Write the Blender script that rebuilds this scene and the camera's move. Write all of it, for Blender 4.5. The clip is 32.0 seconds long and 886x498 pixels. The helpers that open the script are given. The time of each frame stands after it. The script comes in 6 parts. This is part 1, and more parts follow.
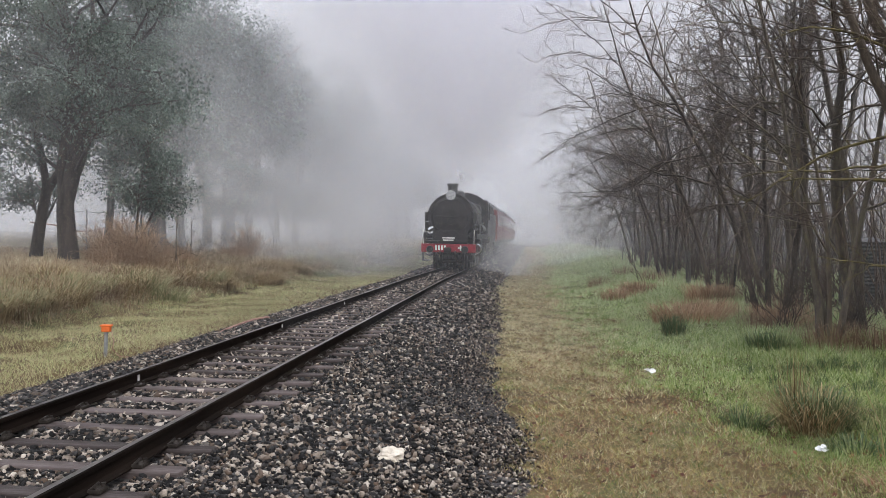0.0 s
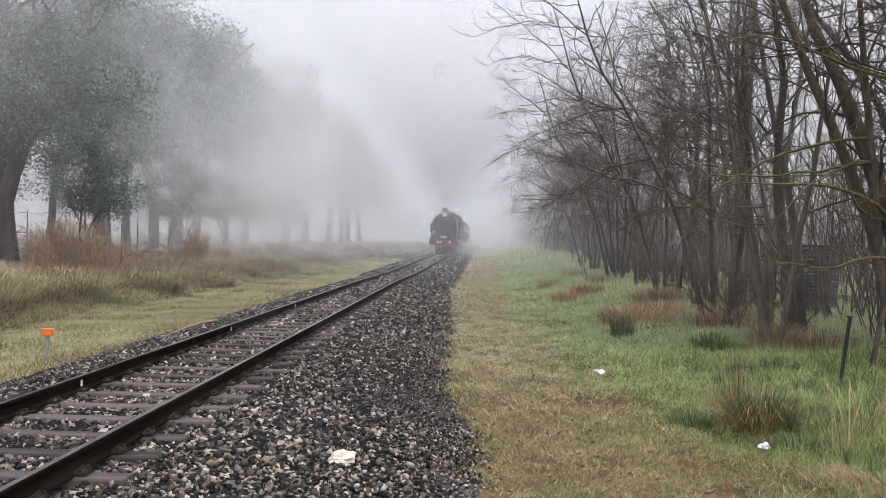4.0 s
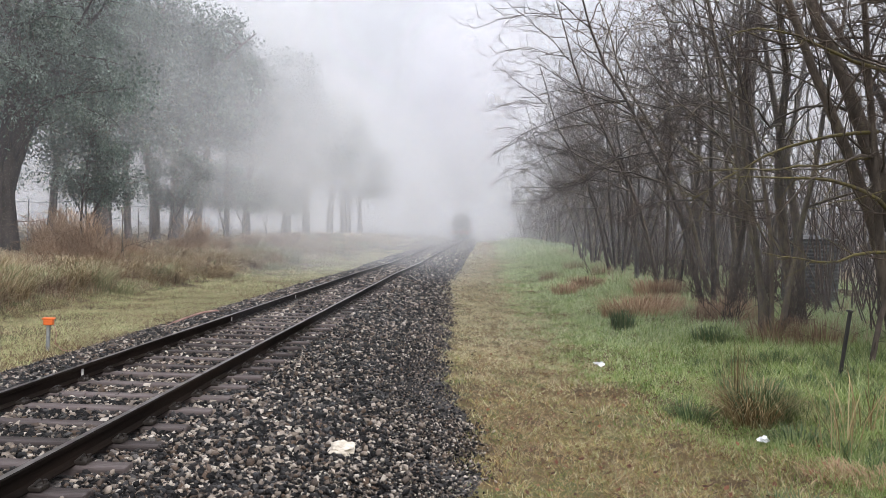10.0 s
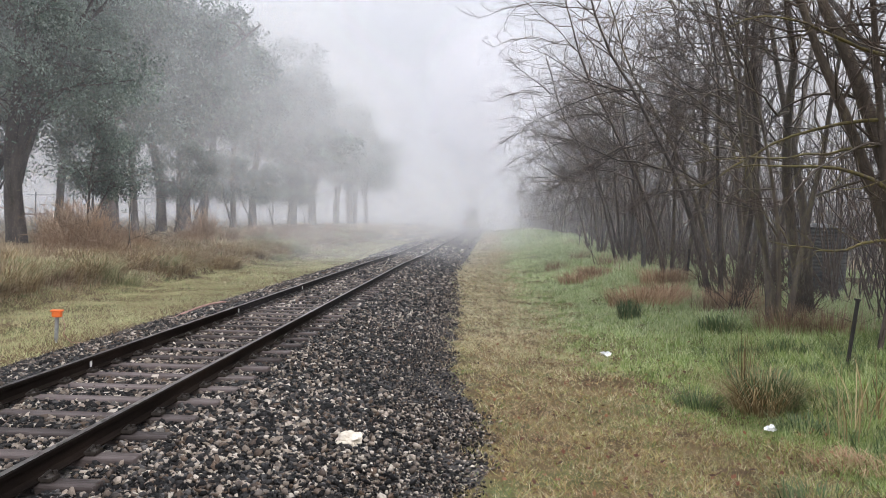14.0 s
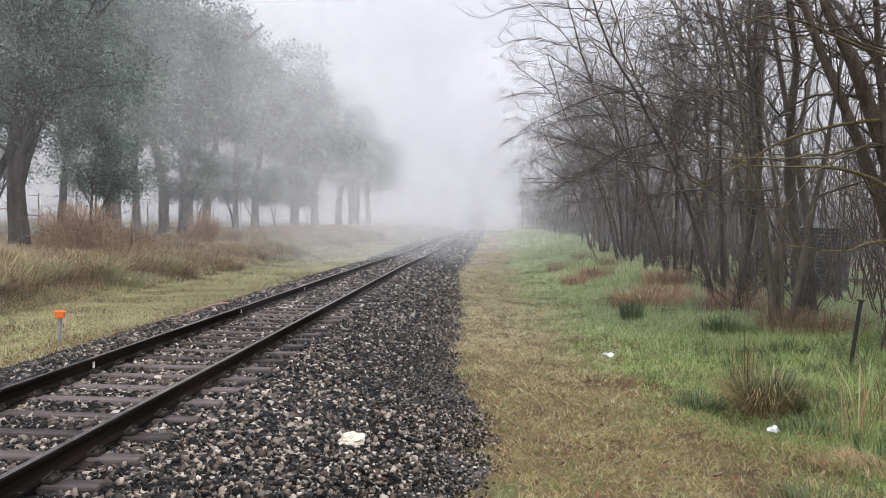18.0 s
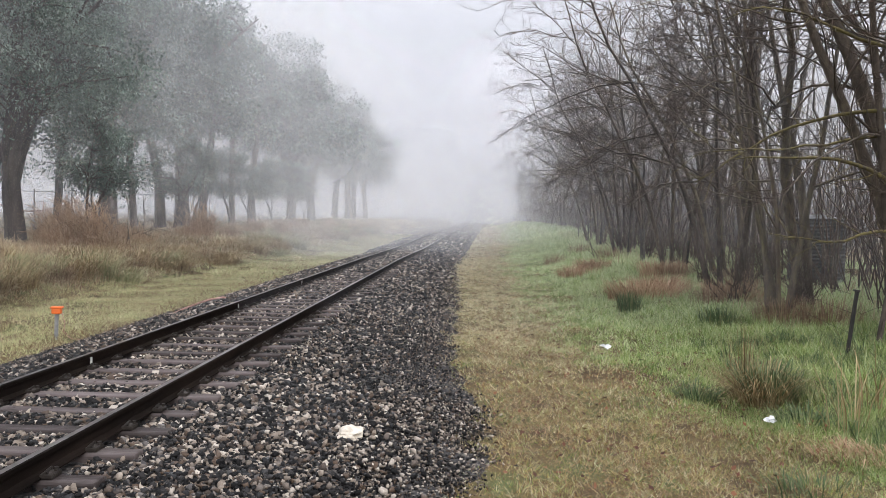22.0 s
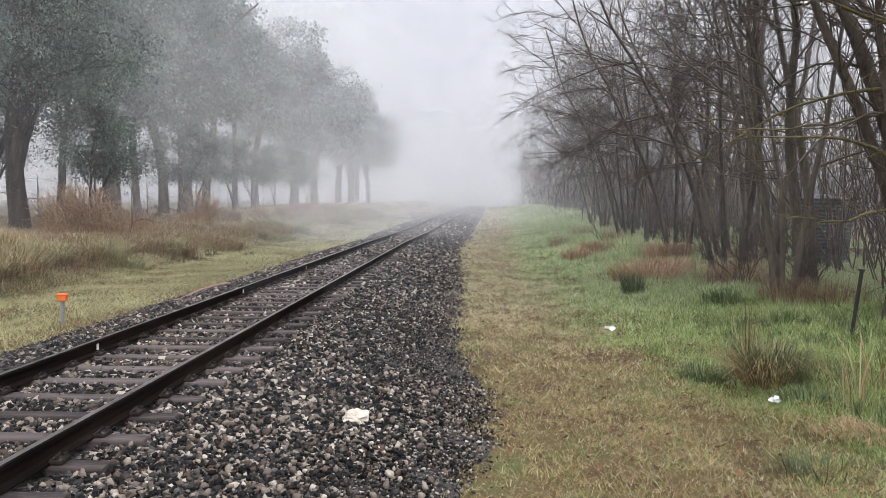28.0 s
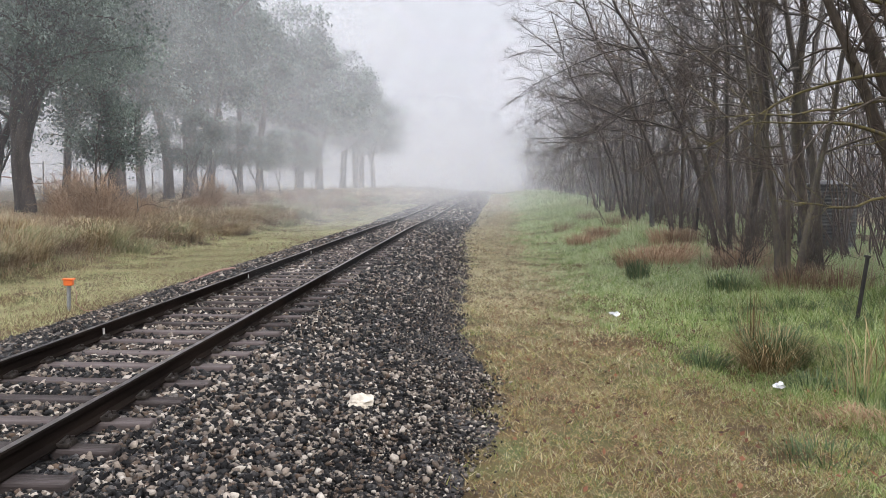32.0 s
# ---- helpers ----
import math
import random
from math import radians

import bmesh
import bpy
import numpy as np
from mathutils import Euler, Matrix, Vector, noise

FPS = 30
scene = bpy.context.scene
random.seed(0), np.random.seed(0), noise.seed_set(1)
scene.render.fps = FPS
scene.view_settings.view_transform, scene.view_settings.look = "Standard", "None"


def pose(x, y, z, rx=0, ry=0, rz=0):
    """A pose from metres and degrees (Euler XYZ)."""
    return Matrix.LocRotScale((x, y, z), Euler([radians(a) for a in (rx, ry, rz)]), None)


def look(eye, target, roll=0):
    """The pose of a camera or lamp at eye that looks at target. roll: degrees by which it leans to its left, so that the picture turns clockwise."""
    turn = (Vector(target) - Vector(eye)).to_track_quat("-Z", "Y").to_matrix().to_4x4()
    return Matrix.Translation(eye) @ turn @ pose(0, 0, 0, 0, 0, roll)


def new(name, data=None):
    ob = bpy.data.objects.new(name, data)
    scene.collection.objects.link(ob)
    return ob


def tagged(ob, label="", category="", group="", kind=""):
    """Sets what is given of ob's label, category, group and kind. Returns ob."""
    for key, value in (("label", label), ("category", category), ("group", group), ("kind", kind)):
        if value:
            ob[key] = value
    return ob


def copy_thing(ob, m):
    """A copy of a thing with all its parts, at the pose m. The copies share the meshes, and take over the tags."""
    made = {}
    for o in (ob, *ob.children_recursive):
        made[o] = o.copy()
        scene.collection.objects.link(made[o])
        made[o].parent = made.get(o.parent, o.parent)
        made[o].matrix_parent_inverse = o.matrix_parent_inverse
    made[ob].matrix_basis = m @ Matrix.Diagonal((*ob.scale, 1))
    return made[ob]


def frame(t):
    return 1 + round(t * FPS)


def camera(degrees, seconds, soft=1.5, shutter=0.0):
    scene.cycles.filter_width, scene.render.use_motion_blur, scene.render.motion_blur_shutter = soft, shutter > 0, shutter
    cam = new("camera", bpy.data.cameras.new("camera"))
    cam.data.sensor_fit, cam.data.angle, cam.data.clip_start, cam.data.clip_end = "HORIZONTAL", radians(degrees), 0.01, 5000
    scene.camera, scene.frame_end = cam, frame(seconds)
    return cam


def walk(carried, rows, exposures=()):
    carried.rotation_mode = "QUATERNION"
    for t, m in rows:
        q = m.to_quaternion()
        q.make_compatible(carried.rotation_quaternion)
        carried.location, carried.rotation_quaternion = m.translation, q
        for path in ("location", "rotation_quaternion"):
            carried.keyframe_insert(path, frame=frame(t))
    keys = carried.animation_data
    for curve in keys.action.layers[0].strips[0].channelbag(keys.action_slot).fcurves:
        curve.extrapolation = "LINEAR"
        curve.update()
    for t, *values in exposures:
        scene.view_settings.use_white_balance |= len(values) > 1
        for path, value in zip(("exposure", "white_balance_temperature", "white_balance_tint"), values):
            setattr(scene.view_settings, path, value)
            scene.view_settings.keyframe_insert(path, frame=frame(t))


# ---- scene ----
# ---------------------------------------------------------------- camera
EYE_Z = 1.604
PATH = (
    (0, -5.24, -0.69, 0.96), (0.5, -4.57, -0.50, 1.14), (1, -3.86, -0.50, 1.29), (1.5, -3.04, -0.43, 1.41), (2, -2.62, -0.43, 1.37),
    (2.5, -2.34, -0.42, 1.28), (3, -2.08, -0.45, 1.15), (3.5, -1.85, -0.45, 1.03), (5.5, -1.71, -0.67, 1.15), (6, -1.78, -0.75, 1.18),
    (6.5, -1.78, -0.81, 1.20), (7, -1.73, -0.78, 1.31), (7.5, -1.68, -0.70, 1.43), (8, -1.68, -0.68, 1.39), (8.5, -1.70, -0.72, 1.39),
    (9, -1.72, -0.81, 1.41), (9.5, -1.80, -1.01, 1.44), (10, -1.84, -1.06, 1.44), (10.5, -1.81, -1.00, 1.46), (11, -1.86, -0.91, 1.33),
    (11.5, -1.96, -0.89, 1.17), (12, -2.08, -1.10, 1.10), (12.5, -2.17, -1.38, 1.18), (13, -2.18, -1.65, 1.27), (13.5, -2.21, -1.76, 1.19),
    (14, -2.26, -1.75, 1.14), (14.5, -2.30, -1.69, 1.14), (16.5, -2.49, -1.70, 1.20), (17, -2.45, -1.69, 1.16), (17.5, -2.44, -1.70, 1.20),
    (18, -2.43, -1.69, 1.10), (18.5, -2.45, -1.72, 1.05), (19, -2.45, -1.84, 1.06), (19.5, -2.38, -1.98, 0.98), (20, -2.29, -2.09, 0.94),
    (20.5, -2.24, -2.06, 0.97), (21, -2.17, -2.00, 0.89), (21.5, -2.16, -2.07, 0.76), (22, -2.20, -2.18, 0.73), (22.5, -2.27, -2.28, 0.76),
    (23, -2.38, -2.44, 0.74), (23.5, -2.47, -2.60, 0.73), (24, -2.47, -2.78, 0.64), (24.5, -2.48, -2.94, 0.59), (25, -2.49, -3.08, 0.54),
    (25.5, -2.54, -3.12, 0.43), (27.5, -2.43, -3.24, 0.17), (28, -2.46, -3.36, 0.15), (28.5, -2.43, -3.49, 0.11), (29, -2.52, -3.61, 0.12),
    (29.5, -2.59, -3.70, 0.19), (30, -2.61, -3.69, 0.24), (30.5, -2.65, -3.73, 0.14), (31, -2.74, -3.94, 0.09), (31.5, -2.76, -4.22, 0.17),
    (32, -2.80, -4.40, 0.23),
)


def held(yaw, pitch, roll):
    """The hand-held camera: turned right by yaw, up by pitch, leaning by roll."""
    return pose(0, 0, EYE_Z, 90 + pitch, 0, -yaw) @ pose(0, 0, 0, 0, 0, roll)


cam = camera(57.82, 32.0, soft=0.6)
walk(cam, [(t, held(*a)) for t, *a in PATH], [(0, 0.34), (1, 0.4), (3, 0.47), (6, 0.48), (14, 0.49), (17, 0.54), (21, 0.54), (25, 0.51), (32, 0.54)])
scene.cycles.transparent_max_bounces = 512
scene.cycles.max_bounces = 14
scene.cycles.diffuse_bounces = 9

# ---------------------------------------------------------------- world, sun
world = bpy.data.worlds.new("foggy_sky")
scene.world = world
world.use_nodes = True
wn, wl = world.node_tree.nodes, world.node_tree.links
wn.clear()
w_out = wn.new("ShaderNodeOutputWorld")
w_bg = wn.new("ShaderNodeBackground")
w_sky = wn.new("ShaderNodeTexSky")
w_sky.sky_type = "NISHITA"
w_sky.sun_disc = False
w_sky.sun_elevation = radians(42)
w_sky.sun_rotation = radians(145)
w_sky.air_density = 1.0
w_sky.dust_density = 6.0
w_hsv = wn.new("ShaderNodeHueSaturation")
w_hsv.inputs["Saturation"].default_value = 0.12
w_mix = wn.new("ShaderNodeMix")
w_mix.data_type = "RGBA"
w_mix.inputs[0].default_value = 0.88
w_mix.inputs[7].default_value = (5.85, 6.05, 6.75, 1)     # the fog layer's even white
wl.new(w_sky.outputs[0], w_hsv.inputs["Color"])
wl.new(w_hsv.outputs[0], w_mix.inputs[6])
# overcast: brighter overhead than at the horizon
w_co = wn.new("ShaderNodeTexCoord")
w_sep = wn.new("ShaderNodeSeparateXYZ")
w_map = wn.new("ShaderNodeMapRange")
w_map.inputs[1].default_value, w_map.inputs[2].default_value = 0.22, 1.0
w_map.inputs[3].default_value, w_map.inputs[4].default_value = 0.98, 2.85
wl.new(w_co.outputs["Generated"], w_sep.inputs[0])
wl.new(w_sep.outputs[2], w_map.inputs[0])
w_mul = wn.new("ShaderNodeMath")
w_mul.operation = "MULTIPLY"
w_mul.inputs[1].default_value = 0.1
wl.new(w_map.outputs[0], w_mul.inputs[0])
wl.new(w_mix.outputs[2], w_bg.inputs[0])
wl.new(w_mul.outputs[0], w_bg.inputs[1])
wl.new(w_bg.outputs[0], w_out.inputs[0])

sun = new("sun", bpy.data.lights.new("sun", "SUN"))
sun.data.energy, sun.data.angle, sun.data.color = 0.95, radians(40), (1.0, 0.97, 0.93)
sun.matrix_basis = look((19, -27, 60), (0, 0, 30))

scene.view_settings.exposure = 0.45


# ---------------------------------------------------------------- materials
def material(name, stops, scale=4.0, rough=0.8, metal=0.0, bump=0.0, bump_scale=40.0, per="", detail=4.0,
             stretch=(1, 1, 1), island=0.0, spec=0.3):
    """Noise-mottled surface: colour stops [(position, rgb)], relief, and tone by object or by loose piece."""
    m = bpy.data.materials.new(name)
    m.use_nodes = True
    n, l = m.node_tree.nodes, m.node_tree.links
    b = n["Principled BSDF"]
    b.inputs["Roughness"].default_value, b.inputs["Metallic"].default_value = rough, metal
    b.inputs["Specular IOR Level"].default_value = spec
    geo = n.new("ShaderNodeNewGeometry")
    co = n.new("ShaderNodeTexCoord")
    mp = n.new("ShaderNodeMapping")
    mp.inputs["Scale"].default_value = stretch
    l.new(co.outputs["Object"], mp.inputs[0])
    nz = n.new("ShaderNodeTexNoise")
    nz.inputs["Scale"].default_value, nz.inputs["Detail"].default_value = scale, detail
    l.new(mp.outputs[0], nz.inputs["Vector"])
    ramp = n.new("ShaderNodeValToRGB")
    els = ramp.color_ramp.elements
    while len(els) < len(stops):
        els.new(0.5)
    for e, (p, c) in zip(els, stops):
        e.position, e.color = p, (*c, 1)
    fac = nz.outputs[0]
    if per:
        src = geo.outputs["Random Per Island"] if per == "island" else n.new("ShaderNodeObjectInfo").outputs["Random"]
        mx = n.new("ShaderNodeMix")
        mx.inputs[0].default_value = island or 0.8
        l.new(fac, mx.inputs[2])
        l.new(src, mx.inputs[3])
        fac = mx.outputs[0]
    l.new(fac, ramp.inputs[0])
    # broad second tone
    n2 = n.new("ShaderNodeTexNoise")
    n2.inputs["Scale"].default_value, n2.inputs["Detail"].default_value = scale * 0.17, 2.0
    l.new(mp.outputs[0], n2.inputs["Vector"])
    mr = n.new("ShaderNodeMapRange")
    mr.inputs[1].default_value, mr.inputs[2].default_value = 0.3, 0.7
    mr.inputs[3].default_value, mr.inputs[4].default_value = 0.8, 1.18
    l.new(n2.outputs[0], mr.inputs[0])
    mul = n.new("ShaderNodeMix")
    mul.data_type, mul.blend_type = "RGBA", "MULTIPLY"
    mul.inputs[0].default_value = 1.0
    l.new(ramp.outputs[0], mul.inputs[6])
    l.new(mr.outputs[0], mul.inputs[7])
    l.new(mul.outputs[2], b.inputs["Base Color"])
    if bump:
        n3 = n.new("ShaderNodeTexNoise")
        n3.inputs["Scale"].default_value, n3.inputs["Detail"].default_value = bump_scale, 5.0
        l.new(mp.outputs[0], n3.inputs["Vector"])
        bp = n.new("ShaderNodeBump")
        bp.inputs["Strength"].default_value, bp.inputs["Distance"].default_value = bump, 0.02
        l.new(n3.outputs[0], bp.inputs["Height"])
        l.new(bp.outputs[0], b.inputs["Normal"])
    return m


def thin(m, amount=0.35):
    """Lets light through leaves and blades."""
    n, l = m.node_tree.nodes, m.node_tree.links
    b, out = n["Principled BSDF"], n["Material Output"]
    tr = n.new("ShaderNodeBsdfTranslucent")
    l.new(b.inputs["Base Color"].links[0].from_socket, tr.inputs[0])
    mx = n.new("ShaderNodeMixShader")
    mx.inputs[0].default_value = amount
    l.new(b.outputs[0], mx.inputs[1])
    l.new(tr.outputs[0], mx.inputs[2])
    l.new(mx.outputs[0], out.inputs[0])
    return m


def vapour(name, colour, density, scale, soft, size, aside=0):
    """Thin suspended droplets: mostly clear, the rest scattering light both ways. soft 'ball' thins out from the centre."""
    m = bpy.data.materials.new(name)
    m.use_nodes = True
    n, l = m.node_tree.nodes, m.node_tree.links
    n.clear()
    out = n.new("ShaderNodeOutputMaterial")
    co = n.new("ShaderNodeTexCoord")
    clear = n.new("ShaderNodeBsdfTransparent")
    d = n.new("ShaderNodeBsdfDiffuse")
    t = n.new("ShaderNodeBsdfTranslucent")
    d.inputs[0].default_value = t.inputs[0].default_value = (*colour, 1)
    half = n.new("ShaderNodeMixShader")
    half.inputs[0].default_value = 0.5
    l.new(d.outputs[0], half.inputs[1])
    l.new(t.outputs[0], half.inputs[2])
    nz = n.new("ShaderNodeTexNoise")
    nz.inputs["Scale"].default_value, nz.inputs["Detail"].default_value = scale, 3.0
    info = n.new("ShaderNodeObjectInfo")
    add = n.new("ShaderNodeVectorMath")
    add.operation = "MULTIPLY_ADD"
    add.inputs[1].default_value = (97, 53, 71)
    l.new(info.outputs["Random"], add.inputs[0])
    l.new(co.outputs["Object"], add.inputs[2])
    l.new(add.outputs[0], nz.inputs["Vector"])
    mr = n.new("ShaderNodeMapRange")
    mr.inputs[1].default_value, mr.inputs[2].default_value = 0.3, 0.7
    l.new(nz.outputs[0], mr.inputs[0])
    mul = n.new("ShaderNodeMath")
    mul.operation = "MULTIPLY"
    if soft == "ball":
        mr.inputs[3].default_value, mr.inputs[4].default_value = 0.25, 1.0
        ln = n.new("ShaderNodeVectorMath")
        ln.operation = "LENGTH"
        l.new(co.outputs["Object"], ln.inputs[0])
        fall = n.new("ShaderNodeMapRange")
        fall.interpolation_type = "SMOOTHERSTEP"
        fall.inputs[1].default_value, fall.inputs[2].default_value = size, 0.12 * size
        fall.inputs[3].default_value, fall.inputs[4].default_value = 0.0, density
        l.new(ln.outputs["Value"], fall.inputs[0])
    else:
        mr.inputs[3].default_value, mr.inputs[4].default_value = 0.55, 1.35
        sp = n.new("ShaderNodeSeparateXYZ")
        l.new(co.outputs["Object"], sp.inputs[0])
        fall = n.new("ShaderNodeMapRange")
        fall.interpolation_type = "SMOOTHSTEP"
        fall.inputs[1].default_value, fall.inputs[2].default_value = size, 0.0
        fall.inputs[3].default_value, fall.inputs[4].default_value = 0.0, density
        l.new(sp.outputs[2], fall.inputs[0])
    l.new(mr.outputs[0], mul.inputs[0])
    l.new(fall.outputs[0], mul.inputs[1])
    if aside:       # lingers under the trees, thin over the open line
        off = n.new("ShaderNodeMath")
        off.operation = "ADD"
        off.inputs[1].default_value = 3.5
        l.new(sp.outputs[0], off.inputs[0])
        ab = n.new("ShaderNodeMath")
        ab.operation = "MULTIPLY"
        ab.inputs[1].default_value = aside
        l.new(off.outputs[0], ab.inputs[0])
        lat = n.new("ShaderNodeMapRange")
        lat.interpolation_type = "SMOOTHSTEP"
        lat.inputs[1].default_value, lat.inputs[2].default_value = 6.0, 13.0
        l.new(ab.outputs[0], lat.inputs[0])
        hang = n.new("ShaderNodeMapRange")          # lifted a little off the ground
        hang.interpolation_type = "SMOOTHSTEP"
        hang.inputs[1].default_value, hang.inputs[2].default_value = 1.5, 9.5
        hang.inputs[3].default_value, hang.inputs[4].default_value = 0.22, 1.0
        l.new(sp.outputs[2], hang.inputs[0])
        m3 = n.new("ShaderNodeMath")
        m3.operation = "MULTIPLY"
        l.new(lat.outputs[0], m3.inputs[0])
        l.new(hang.outputs[0], m3.inputs[1])
        m2 = n.new("ShaderNodeMath")
        m2.operation = "MULTIPLY"
        l.new(m3.outputs[0], m2.inputs[0])
        l.new(fall.outputs[0], m2.inputs[1])
        l.new(m2.outputs[0], mul.inputs[1])
    mul.use_clamp = True
    mix = n.new("ShaderNodeMixShader")
    l.new(mul.outputs[0], mix.inputs[0])
    l.new(clear.outputs[0], mix.inputs[1])
    l.new(half.outputs[0], mix.inputs[2])
    l.new(mix.outputs[0], out.inputs[0])
    return m


GROUND = material("dry_soil_and_thatch", [(0.3, (0.055, 0.034, 0.017)), (0.5, (0.1, 0.07, 0.03)), (0.7, (0.075, 0.085, 0.03))],
                  scale=1.6, rough=0.95, bump=0.8, bump_scale=30, detail=8)
BED = material("ballast_fines", [(0.35, (0.018, 0.017, 0.017)), (0.55, (0.055, 0.051, 0.05)), (0.72, (0.15, 0.135, 0.122))],
               scale=22, rough=0.85, bump=1.0, bump_scale=26, detail=8, spec=0.1)
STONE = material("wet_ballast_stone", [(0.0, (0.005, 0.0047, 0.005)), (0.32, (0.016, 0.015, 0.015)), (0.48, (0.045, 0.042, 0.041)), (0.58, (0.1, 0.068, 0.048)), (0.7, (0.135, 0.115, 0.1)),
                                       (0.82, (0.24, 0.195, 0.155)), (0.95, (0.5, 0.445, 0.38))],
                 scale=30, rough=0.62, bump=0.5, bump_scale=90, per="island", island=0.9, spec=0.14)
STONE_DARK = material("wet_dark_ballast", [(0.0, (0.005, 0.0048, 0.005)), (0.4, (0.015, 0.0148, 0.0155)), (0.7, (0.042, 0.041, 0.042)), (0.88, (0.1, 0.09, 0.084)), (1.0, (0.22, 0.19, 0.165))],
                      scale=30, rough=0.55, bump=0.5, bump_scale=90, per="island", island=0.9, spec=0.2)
STONE_ONE = material("wet_single_stone", [(0.0, (0.005, 0.0047, 0.005)), (0.32, (0.016, 0.015, 0.015)), (0.48, (0.045, 0.042, 0.041)), (0.58, (0.1, 0.068, 0.048)), (0.7, (0.135, 0.115, 0.1)),
                                       (0.82, (0.24, 0.195, 0.155)), (0.95, (0.5, 0.445, 0.38))],
                     scale=30, rough=0.62, bump=0.5, bump_scale=90, per="object", island=0.9, spec=0.14)
PALE_ROCK = material("cream_stone", [(0.3, (0.46, 0.4, 0.32)), (0.7, (0.68, 0.62, 0.53))], scale=14, rough=0.8, bump=0.5, bump_scale=40)
RAIL = material("rusty_rail_steel", [(0.3, (0.005, 0.0036, 0.003)), (0.7, (0.017, 0.0115, 0.009))], scale=6, rough=0.85, metal=0.0, spec=0.06,
                bump=0.25, bump_scale=60, stretch=(1, 0.15, 1))
RAIL_TOP = material("worn_rail_head", [(0.3, (0.1, 0.085, 0.078)), (0.7, (0.2, 0.175, 0.165))], scale=5, rough=0.38, metal=1.0,
                    stretch=(1, 0.05, 1))
SLEEPER = material("weathered_sleeper", [(0.3, (0.038, 0.03, 0.028)), (0.7, (0.112, 0.09, 0.085))], scale=9, rough=0.7, bump=0.4,
                   bump_scale=35, stretch=(0.3, 1, 1), per="object", island=0.4, spec=0.2)
IRON = material("oily_iron", [(0.3, (0.015, 0.013, 0.012)), (0.7, (0.045, 0.036, 0.03))], scale=20, rough=0.6, metal=0.4, bump=0.3)
PAINT_WHITE = material("chalky_white_paint", [(0.3, (0.62, 0.6, 0.56)), (0.7, (0.8, 0.78, 0.74))], scale=12, rough=0.7)
BARK_DARK = material("dark_furrowed_bark", [(0.3, (0.025, 0.02, 0.017)), (0.7, (0.075, 0.06, 0.052))], scale=5, rough=0.95, bump=1.0,
                     bump_scale=12, stretch=(1, 1, 0.25), per="object", island=0.25)
BARK_GUM = material("peeling_gum_bark", [(0.3, (0.04, 0.03, 0.026)), (0.5, (0.085, 0.065, 0.055)), (0.72, (0.19, 0.155, 0.135))], scale=3,
                    rough=0.85, bump=0.7, bump_scale=9, stretch=(1, 1, 0.3), per="object", island=0.2)
BARK_GREY = material("grey_brown_bark", [(0.3, (0.058, 0.046, 0.038)), (0.55, (0.12, 0.097, 0.078)), (0.75, (0.175, 0.148, 0.092))], scale=14,
                     rough=0.9, bump=1.0, bump_scale=25, stretch=(1, 1, 0.35), per="object", island=0.25)
TWIG = material("thin_brown_twig", [(0.3, (0.05, 0.037, 0.03)), (0.7, (0.12, 0.088, 0.068))], scale=3, rough=0.9, spec=0.12)
LICHEN = material("lichened_branch", [(0.32, (0.075, 0.062, 0.035)), (0.5, (0.145, 0.12, 0.045)), (0.64, (0.08, 0.066, 0.05))], scale=9, rough=0.95,
                  bump=0.6, bump_scale=50)
# pale stop and clump-sized noise paint highlights and dark interiors into the leaves
LEAF = thin(material("grey_green_gum_leaf", [(0.34, (0.028, 0.048, 0.033)), (0.5, (0.105, 0.145, 0.114)), (0.66, (0.33, 0.4, 0.34))], scale=0.62,
                     rough=0.6, per="island", island=0.08, spec=0.2), 0.3)
GRASS_GREEN = thin(material("green_grass", [(0.15, (0.075, 0.12, 0.022)), (0.4, (0.22, 0.315, 0.09)), (0.55, (0.36, 0.44, 0.165)),
                                            (0.75, (0.48, 0.51, 0.26)), (0.9, (0.55, 0.45, 0.25))], scale=7.0, rough=0.5, per="island", island=0.6), 0.4)
GRASS_DRY = thin(material("dying_grass", [(0.2, (0.1, 0.05, 0.026)), (0.36, (0.23, 0.13, 0.06)), (0.47, (0.38, 0.265, 0.115)), (0.57, (0.55, 0.44, 0.23)),
                                          (0.62, (0.36, 0.35, 0.12)), (0.74, (0.19, 0.25, 0.07))], scale=8.0, rough=0.75, per="island", island=0.6), 0.35)
# dew-pale green and tan, lifted further to paint the haze of distance
GRASS_DEW_HAZE = thin(material("dew_haze_grass", [(0.15, (0.25, 0.34, 0.14)), (0.45, (0.46, 0.55, 0.28)), (0.75, (0.64, 0.69, 0.43)), (0.95, (0.7, 0.64, 0.44))], scale=1.1,
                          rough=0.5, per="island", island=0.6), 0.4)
GRASS_PALE = thin(material("pale_dead_grass", [(0.2, (0.34, 0.25, 0.15)), (0.45, (0.54, 0.45, 0.29)), (0.6, (0.68, 0.61, 0.42)), (0.8, (0.48, 0.49, 0.27))],
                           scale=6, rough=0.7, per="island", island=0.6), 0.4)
GRASS_TALL = thin(material("tall_dead_grass", [(0.2, (0.19, 0.12, 0.076)), (0.38, (0.35, 0.245, 0.155)), (0.52, (0.5, 0.4, 0.26)), (0.62, (0.62, 0.53, 0.37)),
                                               (0.74, (0.17, 0.2, 0.095))], scale=2.2, rough=0.8, per="island", island=0.42), 0.35)
BRACKEN = thin(material("rust_brown_scrub", [(0.1, (0.2, 0.12, 0.072)), (0.5, (0.41, 0.27, 0.165)), (0.9, (0.58, 0.43, 0.285))], scale=2, rough=0.9,
                        per="island", island=0.7), 0.3)
